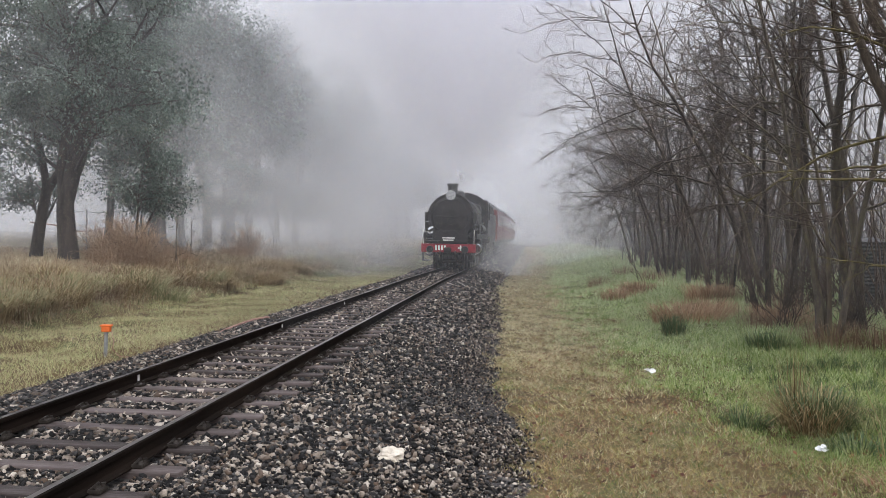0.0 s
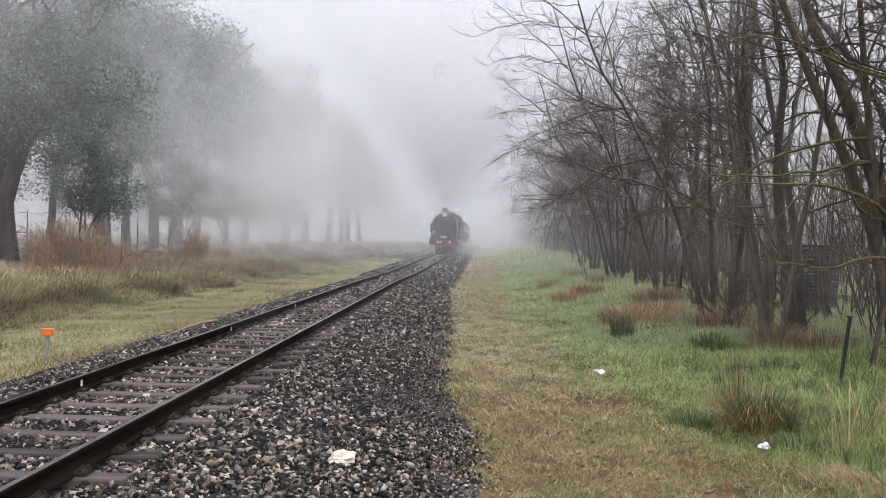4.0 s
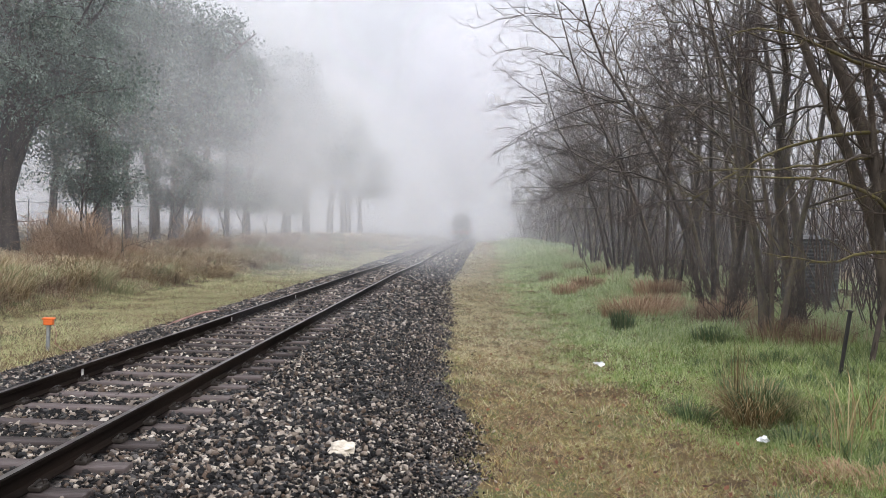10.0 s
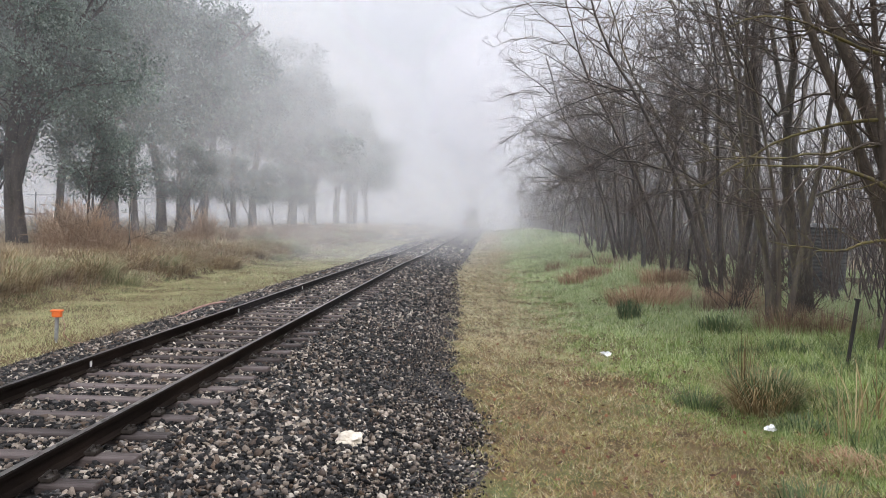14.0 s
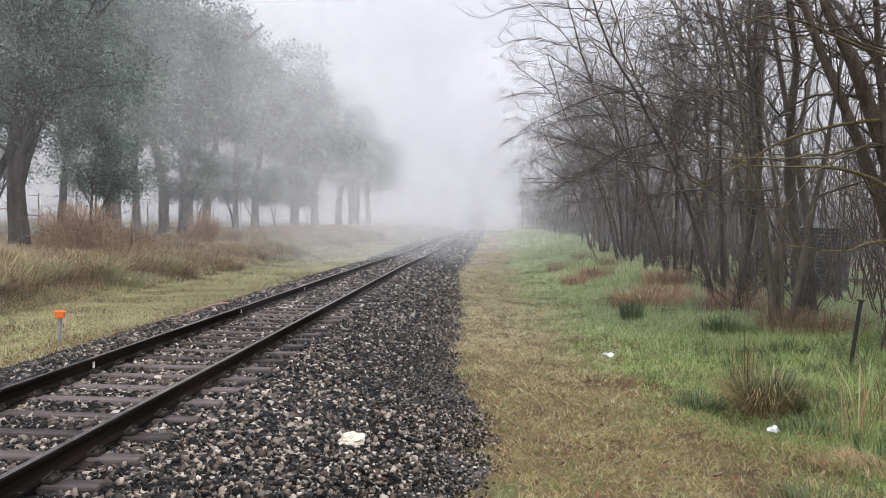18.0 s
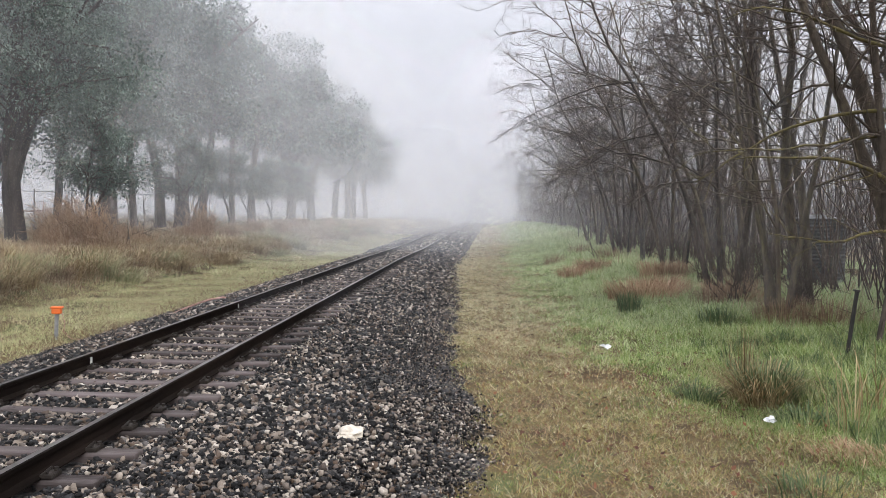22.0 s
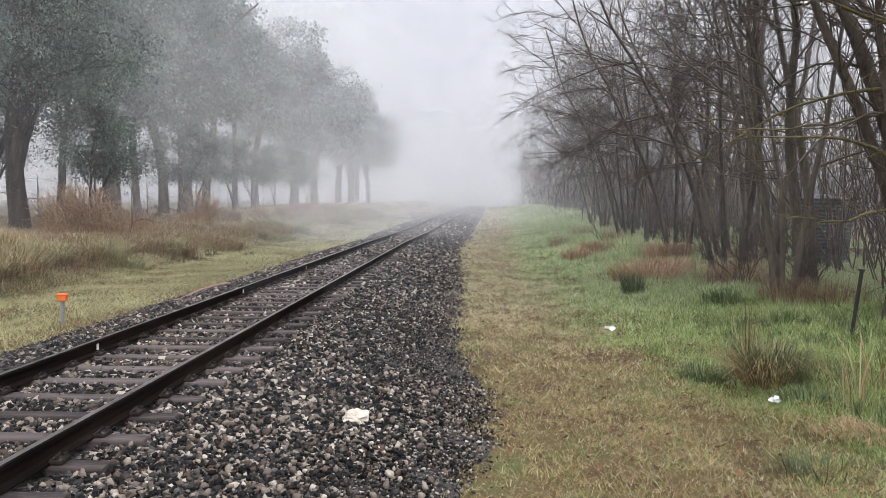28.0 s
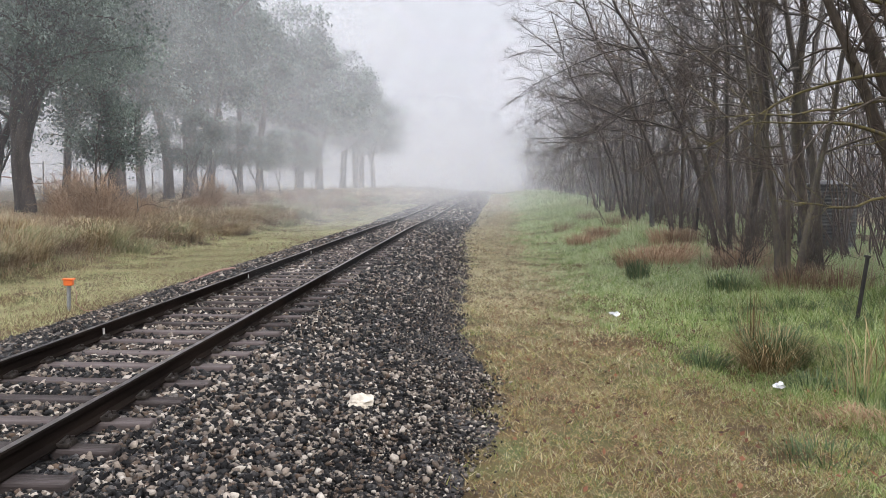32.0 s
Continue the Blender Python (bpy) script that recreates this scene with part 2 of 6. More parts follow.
STALK = thin(material("withered_stalk", [(0.1, (0.14, 0.088, 0.062)), (0.5, (0.28, 0.19, 0.13)), (0.9, (0.44, 0.33, 0.22))], scale=2, rough=0.9,
                      per="island", island=0.7), 0.25)
REED = thin(material("blue_green_rush", [(0.1, (0.055, 0.09, 0.04)), (0.6, (0.12, 0.17, 0.075)), (0.95, (0.32, 0.28, 0.14))], scale=2, rough=0.6,
                     per="island", island=0.8), 0.3)
STRAW = thin(material("straw_stalk", [(0.1, (0.22, 0.15, 0.07)), (0.5, (0.38, 0.29, 0.15)), (0.9, (0.5, 0.41, 0.24))], scale=2, rough=0.8,
                      per="island", island=0.8), 0.3)
ORANGE = material("orange_plastic", [(0.3, (0.75, 0.15, 0.03)), (0.7, (0.85, 0.2, 0.05))], scale=8, rough=0.5)
CABLE = material("faded_red_cable", [(0.3, (0.28, 0.14, 0.11)), (0.7, (0.42, 0.26, 0.22))], scale=8, rough=0.6)
GALV = material("galvanised_steel", [(0.3, (0.3, 0.31, 0.32)), (0.7, (0.45, 0.46, 0.47))], scale=18, rough=0.45, metal=0.7)
TANK = material("dull_corrugated_iron", [(0.3, (0.045, 0.045, 0.043)), (0.55, (0.085, 0.085, 0.082)), (0.75, (0.06, 0.045, 0.035))], scale=3,
                rough=0.6, metal=0.3, bump=0.2)
POST_STEEL = material("black_star_post", [(0.3, (0.018, 0.018, 0.018)), (0.7, (0.05, 0.045, 0.04))], scale=12, rough=0.6, metal=0.2)
POST_WOOD = material("grey_split_post", [(0.3, (0.06, 0.055, 0.05)), (0.7, (0.14, 0.125, 0.11))], scale=8, rough=0.95, bump=0.8, stretch=(1, 1, 0.2))
BLACK = material("black_engine_paint", [(0.3, (0.011, 0.011, 0.012)), (0.7, (0.03, 0.029, 0.03))], scale=5, rough=0.42, bump=0.08)
SOOT = material("sooty_smokebox", [(0.3, (0.012, 0.012, 0.013)), (0.7, (0.035, 0.033, 0.033))], scale=4, rough=0.75, bump=0.15)
RED = material("red_buffer_beam", [(0.3, (0.2, 0.012, 0.024)), (0.7, (0.3, 0.02, 0.034))], scale=5, rough=0.5)
MAROON = material("maroon_coach_paint", [(0.3, (0.12, 0.024, 0.024)), (0.7, (0.19, 0.042, 0.038))], scale=2, rough=0.4)
CHROME = material("bright_steel", [(0.3, (0.5, 0.5, 0.5)), (0.7, (0.7, 0.7, 0.7))], scale=12, rough=0.25, metal=1.0)
LENS = material("lamp_glass", [(0.3, (0.3, 0.31, 0.32)), (0.7, (0.5, 0.51, 0.52))], scale=12, rough=0.15)
GLASS_DARK = material("dark_window_glass", [(0.3, (0.02, 0.022, 0.025)), (0.7, (0.04, 0.042, 0.045))], scale=2, rough=0.08, spec=0.6)
LITTER = material("crumpled_white_paper", [(0.3, (0.65, 0.66, 0.66)), (0.7, (0.82, 0.83, 0.84))], scale=20, rough=0.7)


# ---------------------------------------------------------------- mesh helpers
class Tube:
    """Collects round tapered tubes and loose faces into one mesh."""

    def __init__(self):
        self.v, self.f, self.mi = [], [], []

    def run(self, pts, radii, sides=6, slot=0, cap=True):
        base = len(self.v)
        prev = None
        for i, p in enumerate(pts):
            a = pts[min(i + 1, len(pts) - 1)] - pts[max(i - 1, 0)]
            if a.length < 1e-6:
                a = Vector((0, 0, 1))
            a.normalize()
            if prev is None:
                prev = Vector((1, 0, 0)) if abs(a.x) < 0.9 else Vector((0, 1, 0))
            u = (prev - a * prev.dot(a)).normalized()
            w = a.cross(u)
            prev = u
            r = radii[i]
            for k in range(sides):
                g = 2 * math.pi * k / sides
                q = p + u * (r * math.cos(g)) + w * (r * math.sin(g))
                self.v.append((q.x, q.y, q.z))
        for i in range(len(pts) - 1):
            for k in range(sides):
                a, b = base + i * sides + k, base + i * sides + (k + 1) % sides
                self.f.append((a, b, b + sides, a + sides))
                self.mi.append(slot)
        if cap:
            self.f.append(tuple(base + k for k in reversed(range(sides))))
            top = base + (len(pts) - 1) * sides
            self.f.append(tuple(top + k for k in range(sides)))
            self.mi += [slot, slot]

    def face(self, pts, slot=0):
        base = len(self.v)
        self.v += [tuple(p) for p in pts]
        self.f.append(tuple(range(base, base + len(pts))))
        self.mi.append(slot)

    def mesh(self, name, mats, smooth=True):
        me = bpy.data.meshes.new(name)
        me.from_pydata(self.v, [], self.f)
        for m in mats:
            me.materials.append(m)
        me.polygons.foreach_set("material_index", self.mi)
        if smooth:
            me.polygons.foreach_set("use_smooth", [True] * len(self.f))
        me.update()
        return me


def quick_mesh(name, verts, faces, mats, smooth=False):
    """verts (n,3) and faces (m,k) as arrays, written in bulk."""
    me = bpy.data.meshes.new(name)
    verts, faces = np.asarray(verts, dtype=np.float32), np.asarray(faces, dtype=np.int32)
    k = faces.shape[1]
    me.vertices.add(len(verts))
    me.vertices.foreach_set("co", verts.ravel())
    me.loops.add(faces.size)
    me.loops.foreach_set("vertex_index", faces.ravel())
    me.polygons.add(len(faces))
    me.polygons.foreach_set("loop_start", np.arange(0, faces.size, k, dtype=np.int32))
    if smooth:
        me.polygons.foreach_set("use_smooth", np.ones(len(faces), dtype=bool))
    for m in mats:
        me.materials.append(m)
    me.update(calc_edges=True)
    me.validate()
    return me


def part(name, bm, mat, parent, label="", smooth=False, m=None):
    """Links a bmesh (or a finished mesh) as one object under a thing or a part."""
    if isinstance(bm, bmesh.types.BMesh):
        me = bpy.data.meshes.new(name)
        bm.to_mesh(me)
        bm.free()
        me.materials.append(mat)
        if smooth:
            for p in me.polygons:
                p.use_smooth = True
    else:
        me = bm
        if mat and not me.materials:
            me.materials.append(mat)
    ob = new(name, me)
    ob.parent = parent
    if m is not None:
        ob.matrix_basis = m
    if label:
        ob["label"] = label
    return ob


def box(bm, c, s, bevel=0.0, rot=None):
    r = bmesh.ops.create_cube(bm, size=1.0)
    vs = r["verts"]
    bmesh.ops.scale(bm, vec=s, verts=vs)
    if bevel:
        es = list({e for v in vs for e in v.link_edges})
        g = bmesh.ops.bevel(bm, geom=es, offset=bevel, segments=2, affect="EDGES", profile=0.5)
        vs = list({v for f in g["faces"] for v in f.verts} | {v for v in vs if v.is_valid})
    if rot is not None:
        bmesh.ops.rotate(bm, cent=(0, 0, 0), matrix=rot, verts=vs)
    bmesh.ops.translate(bm, vec=c, verts=vs)
    return bm


def rod(bm, a, b, r, r2=None, sides=16):
    a, b = Vector(a), Vector(b)
    d = b - a
    m = Matrix.Translation((a + b) / 2) @ d.to_track_quat("Z", "Y").to_matrix().to_4x4()
    bmesh.ops.create_cone(bm, cap_ends=True, segments=sides, radius1=r, radius2=r if r2 is None else r2, depth=d.length, matrix=m)
    return bm


def bar(c, s, bevel=0.0):
    return box(bmesh.new(), c, s, bevel)


def pin(a, b, r, r2=None, sides=16):
    return rod(bmesh.new(), a, b, r, r2, sides)


# ---------------------------------------------------------------- lie of the land
TRACK_X = -3.66
Y_KNOTS = (0, 32, 42, 50, 58, 67, 80, 94, 112, 130, 157, 193, 300, 600)
SHIFT = (0, 0.0, 0.32, 0.56, 0.8, 1.03, 1.38, 1.65, 1.95, 2.15, 2.45, 2.9, 4.3, 8.2)
RISE = (0, 0.0, 0.05, 0.18, 0.32, 0.43, 0.52, 0.6, 0.72, 0.8, 0.87, 1.0, 1.45, 2.7)


def bend(y):
    return np.interp(y, Y_KNOTS, SHIFT)


def climb(y):
    return np.interp(y, Y_KNOTS, RISE)


LAND_X = (-900, -60, -30, -20, -16.5, -13, -11.1, -10.1, -8.5, -7.2, -6.2, -1.3, -0.7, 0.6, 2.5, 4.5, 9, 30, 900)
LAND_Z = (3.0, 0.6, 0.6, 0.55, 0.45, 0.22, -0.06, -0.48, -0.53, -0.55, -0.62, -0.62, -0.51, -0.5, -0.48, -0.44, -0.3, 0.1, 6.0)


def smooth01(v, a, b):
    u = np.clip((v - a) / (b - a), 0, 1)
    return u * u * (3 - 2 * u)


def lattice(x, y, seed):
    """Smooth random swell, -1 to 1, one cell a metre."""
    tab = np.random.RandomState(seed).uniform(-1, 1, (64, 64))
    xi, yi = np.floor(x).astype(int), np.floor(y).astype(int)
    u, v = x - xi, y - yi
    u, v = u * u * (3 - 2 * u), v * v * (3 - 2 * v)
    a = tab[xi % 64, yi % 64] * (1 - u) + tab[(xi + 1) % 64, yi % 64] * u
    b = tab[xi % 64, (yi + 1) % 64] * (1 - u) + tab[(xi + 1) % 64, (yi + 1) % 64] * u
    return a * (1 - v) + b * v


def land(x, y):
    x, y = np.asarray(x, dtype=float), np.asarray(y, dtype=float)
    z = np.interp(x - bend(y), LAND_X, LAND_Z) + climb(y)
    z = z + np.interp(y, (0, 11, 20, 30, 60, 200), (0, 0.04, 0.24, 0.5, 0.6, 0.3)) * smooth01(x - bend(y), 2.0, 6.0)
    off = smooth01(np.abs(x - bend(y) + 3.2), 3.6, 6.0)
    z = z + off * (0.085 * lattice(x * 0.9, y * 0.8, 5) + 0.05 * lattice(x * 2.1, y * 1.6, 6))
    return z


def land_z(x, y):
    return float(land(x, y))


BED_X = (-6.75, -6.1, -5.45, -5.05, -4.85, -2.45, -2.25, -1.9, -1.0, -0.2, 0.7)
BED_Z = (-0.60, -0.44, -0.26, -0.22, -0.225, -0.225, -0.22, -0.25, -0.38, -0.485, -0.53)


def turf_edge(y):
    """Where the gravel gives way to grass, wandering along the line."""
    return np.interp(y, (5, 6, 7.8, 9.5, 11, 14, 20, 26, 36, 60), (-0.14, -0.03, 0.24, 0.0, -0.26, -0.42, -0.42, -0.6, -1.0, -1.45)) + 0.06 * np.sin(y * 3.1) + 0.05 * np.sin(y * 7.3 + 1)


def bed_z(x, y):
    return np.interp(x - bend(y), BED_X, BED_Z) + climb(y)


# ground: one sheet to the horizon
gx = np.concatenate([-np.geomspace(1800, 26, 26), np.linspace(-25, 16, 190), np.geomspace(17, 1800, 30)])
gy = np.concatenate([np.linspace(-400, -10, 14), np.linspace(-8, 60, 240), np.geomspace(61, 3000, 60)])
GX, GY = np.meshgrid(gx, gy)
GZ = land(GX, GY)
nx_, ny_ = len(gx), len(gy)
idx = np.arange(nx_ * ny_).reshape(ny_, nx_)
quads = np.stack([idx[:-1, :-1], idx[:-1, 1:], idx[1:, 1:], idx[1:, :-1]], -1).reshape(-1, 4)
ground = new("ground", quick_mesh("ground", np.stack([GX, GY, GZ], -1).reshape(-1, 3), quads, [GROUND], smooth=True))
tagged(ground, "uneven grassy ground sloping beside the railway", "ground", kind="structure")

# ballast bed
by = np.concatenate([np.linspace(-40, 3, 40), np.linspace(3.2, 60, 220), np.geomspace(61, 600, 50)])
bx = np.concatenate([np.linspace(-6.75, -1.0, 40), np.linspace(-0.95, 0.9, 30)])
BX, BY = np.meshgrid(bx, by)
BX2 = BX + bend(BY)
BZ = bed_z(BX2, BY) + 0.012 * np.sin(BX * 9 + BY * 5)
BZ -= 0.16 * smooth01(BX - turf_edge(BY), -0.05, 0.4)
BZ += 0.012 * smooth01(BX, -0.7, 0.2) * (np.sin(BY * 2.1 + np.sin(BY * 0.9)) + np.sin(BX * 4 + BY * 4.7) - 0.5)
idx = np.arange(len(bx) * len(by)).reshape(len(by), len(bx))
quads = np.stack([idx[:-1, :-1], idx[:-1, 1:], idx[1:, 1:], idx[1:, :-1]], -1).reshape(-1, 4)
bed = new("ballast_bed", quick_mesh("ballast_bed", np.stack([BX2, BY, BZ], -1).reshape(-1, 3), quads, [BED], smooth=True))
tagged(bed, "dark crushed-stone bed under the railway track", "ballast", kind="structure")

# ---------------------------------------------------------------- track
track = tagged(new("railway_track"), "single railway track with rusty rails on weathered sleepers", "railway track")


def rail_mesh(name, x0):
    prof = [(-0.07, -0.155), (0.07, -0.155), (0.07, -0.143), (0.012, -0.125), (0.009, -0.045), (0.036, -0.034), (0.036, -0.008), (0.024, 0.0),
            (-0.024, 0.0), (-0.036, -0.008), (-0.036, -0.034), (-0.009, -0.045), (-0.012, -0.125), (-0.07, -0.143)]
    ys = np.concatenate([np.linspace(-40, 32, 30), np.linspace(33, 160, 70), np.geomspace(165, 600, 20)])
    t = Tube()
    for y in ys:
        t.v += [(x0 + bend(y) + px, y, pz + climb(y)) for px, pz in prof]
    n = len(prof)
    for i in range(len(ys) - 1):
        for k in range(n):
            a, b = i * n + k, i * n + (k + 1) % n
            t.f.append((a, a + n, b + n, b))
            t.mi.append(1 if k == 7 else 0)
    return t.mesh(name, [RAIL, RAIL_TOP], smooth=False)


for x0 in (TRACK_X - 0.7525, TRACK_X + 0.7525):
    part("rail", rail_mesh("rail", x0), None, track, "rusty brown rail with a worn bright top")

bm = bmesh.new()
box(bm, (0, 0, -0.06), (2.4, 0.175, 0.12), 0.02)
sleeper_me = bpy.data.meshes.new("sleeper")
bm.to_mesh(sleeper_me)
bm.free()
sleeper_me.materials.append(SLEEPER)
bm = bmesh.new()
box(bm, (0.1, 0, 0.018), (0.09, 0.13, 0.035), 0.008)
rod(bm, (0.075, -0.05, 0.03), (0.075, 0.06, 0.045), 0.012, sides=8)
rod(bm, (0.11, -0.05, 0.045), (0.075, -0.05, 0.03), 0.012, sides=8)
rod(bm, (0.125, 0.03, 0.02), (0.125, 0.03, 0.06), 0.016, sides=8)
clip_me = bpy.data.meshes.new("rail_clip")
bm.to_mesh(clip_me)
bm.free()
clip_me.materials.append(IRON)
for k in range(-70, 170):
    y = 5.82 + 0.618 * k
    s = part("sleeper", sleeper_me, None, track)
    s.matrix_basis = pose(TRACK_X + bend(y) + random.uniform(-0.02, 0.02), y, -0.157 + climb(y) + random.uniform(-0.006, 0.003), 0,
                          random.uniform(-0.3, 0.3), random.uniform(-0.8, 0.8))
    if -1 <= k < 45:
        for x0 in (-0.7525, 0.7525):
            for sgn in (0, 180):
                c = part("rail_clip", clip_me, None, track)
                c.matrix_basis = pose(TRACK_X + bend(y) + x0, y, -0.157 + climb(y), 0, 0, sgn)

# ---------------------------------------------------------------- trees
def wander(rng, p, d, length, n, bendy, up, side):
    """A crooked line of n+1 points from p along d, pulled up and sideways."""
    pts, d = [p.copy()], d.normalized()
    for _ in range(n):
        d = d + Vector((rng.gauss(0, bendy), rng.gauss(0, bendy), rng.gauss(0, bendy) + up)) + side
        d.normalize()
        pts.append(pts[-1] + d * (length / n))
    return pts


def taper(r0, r1, n):
    return [r0 + (r1 - r0) * i / n for i in range(n + 1)]


def around(rng, d, angle):
    """A direction that leaves d by the angle, on a random side."""
    o = d.orthogonal().normalized()
    o.rotate(Matrix.Rotation(rng.uniform(0, 2 * math.pi), 3, d))
    return (d * math.cos(angle) + o * math.sin(angle)).normalized()


def bare_tree(name, seed, stems, height, lean, fine=True, toward=(-0.05, -0.01, 0), first=0.26, angle=(0.55, 1.1), many=1.55, twiggy=2.2, girth=1.0, reach=(1.2, 3.1)):
    """A leafless tree with leaning stems, crooked side limbs and a haze of twigs."""
    rng = random.Random(seed)
    wood, twigs, shoots = Tube(), Tube(), []
    pull = Vector(toward)
    for s in range(stems):
        g = rng.uniform(0, 2 * math.pi)
        foot = Vector((0.25 * math.cos(g) * min(s, 1), 0.25 * math.sin(g) * min(s, 1), -0.45))
        ln = rng.uniform(0.2, 1.2) * lean
        d = Vector((-ln + rng.gauss(0, 0.09), rng.gauss(0, 0.09), 1))
        h = height * rng.uniform(0.75, 1.08)
        r = rng.uniform(0.05, 0.095) * height / 9 * girth
        n = 10
        pts = wander(rng, foot, d, h, n, 0.07, 0.02, pull * 0.3)
        rad = taper(r, 0.014, n)
        rad[0] *= 1.35
        wood.run(pts, rad, 8)
        for b in range(int(h * 1.0)):
            u = rng.uniform(0.02, 0.55)
            i = min(int(u * n), n - 1)
            shoots.append((pts[i].lerp(pts[i + 1], u * n - i), around(rng, (pts[i + 1] - pts[i]).normalized(), rng.uniform(0.5, 1.3))))
        for b in range(int(h * many)):
            u = rng.uniform(first, 0.98)
            i = min(int(u * n), n - 1)
            p = pts[i].lerp(pts[i + 1], u * n - i)
            ax = (pts[i + 1] - pts[i]).normalized()
            d1 = (around(rng, ax, rng.uniform(*angle)) + pull * rng.uniform(1, 10)).normalized()
            l1 = rng.uniform(1.0, 3.6) * (1.15 - 0.6 * u) * height / 9
            spray = fine and b % 3 == 0
            if spray:       # long crooked limbs that reach for the light over the track
                u_low = rng.uniform(0.34, 0.85)
                i = min(int(u_low * n), n - 1)
                p = pts[i].lerp(pts[i + 1], u_low * n - i)
                d1 = Vector((-1, rng.gauss(-0.15, 0.55), rng.uniform(-0.1, 0.62))).normalized()
                l1 = rng.uniform(*reach)
            r1 = min(rad[i] * 0.5, 0.006 + 0.0062 * l1)
            p1 = wander(rng, p, d1, l1, 8, 0.2, -0.025 if spray else 0.02, pull * 0.2)
            (wood if r1 > 0.014 else twigs).run(p1, taper(r1, 0.005, 8), 5, 0, False)
            for c in range(int(l1 * twiggy * (2.3 if spray else 0.8))):
                u2 = rng.uniform(0.2, 1.0)
                i2 = min(int(u2 * 8), 7)
                q = p1[i2].lerp(p1[i2 + 1], u2 * 8 - i2)
                a2 = (p1[i2 + 1] - p1[i2]).normalized()
                l2 = rng.uniform(0.35, 1.2) * (1.2 - 0.5 * u2)
                p2 = wander(rng, q, around(rng, a2, rng.uniform(0.4, 1.05)), l2, 5, 0.15, 0.0, pull * 0.2)
                twigs.run(p2, taper(0.0076, 0.0036, 5), 3, 0, False)
                for e in range(int(l2 * 3.2) if fine else 2):
                    u3 = rng.uniform(0.2, 1.0)
                    i3 = min(int(u3 * 5), 4)
                    q3 = p2[i3].lerp(p2[i3 + 1], u3 * 5 - i3)
                    a3 = (p2[i3 + 1] - p2[i3]).normalized()
                    twigs.run(wander(rng, q3, around(rng, a3, rng.uniform(0.4, 1.1)), rng.uniform(0.2, 0.6), 2, 0.14, 0.02, pull * 0.2),
                              taper(0.0048, 0.0028, 2), 3, 0, False)
    if fine and height > 4:       # short shoots off the lower stems
        for foot_, d_ in shoots:
            q = wander(rng, foot_, d_, rng.uniform(0.25, 1.3), 4, 0.28, 0.03, pull * 0.2)
            twigs.run(q, taper(0.007, 0.003, 4), 3, 0, False)
    t = tagged(new(name), "leafless grey-barked tree with several leaning stems and fine twigs", "tree", group="bare trees along the fence")
    part("trunk", wood.mesh("trunk", [BARK_GREY]), None, t)
    part("twig_crown", twigs.mesh("twig_crown", [TWIG]), None, t, "fine brown leafless twigs")
    return t


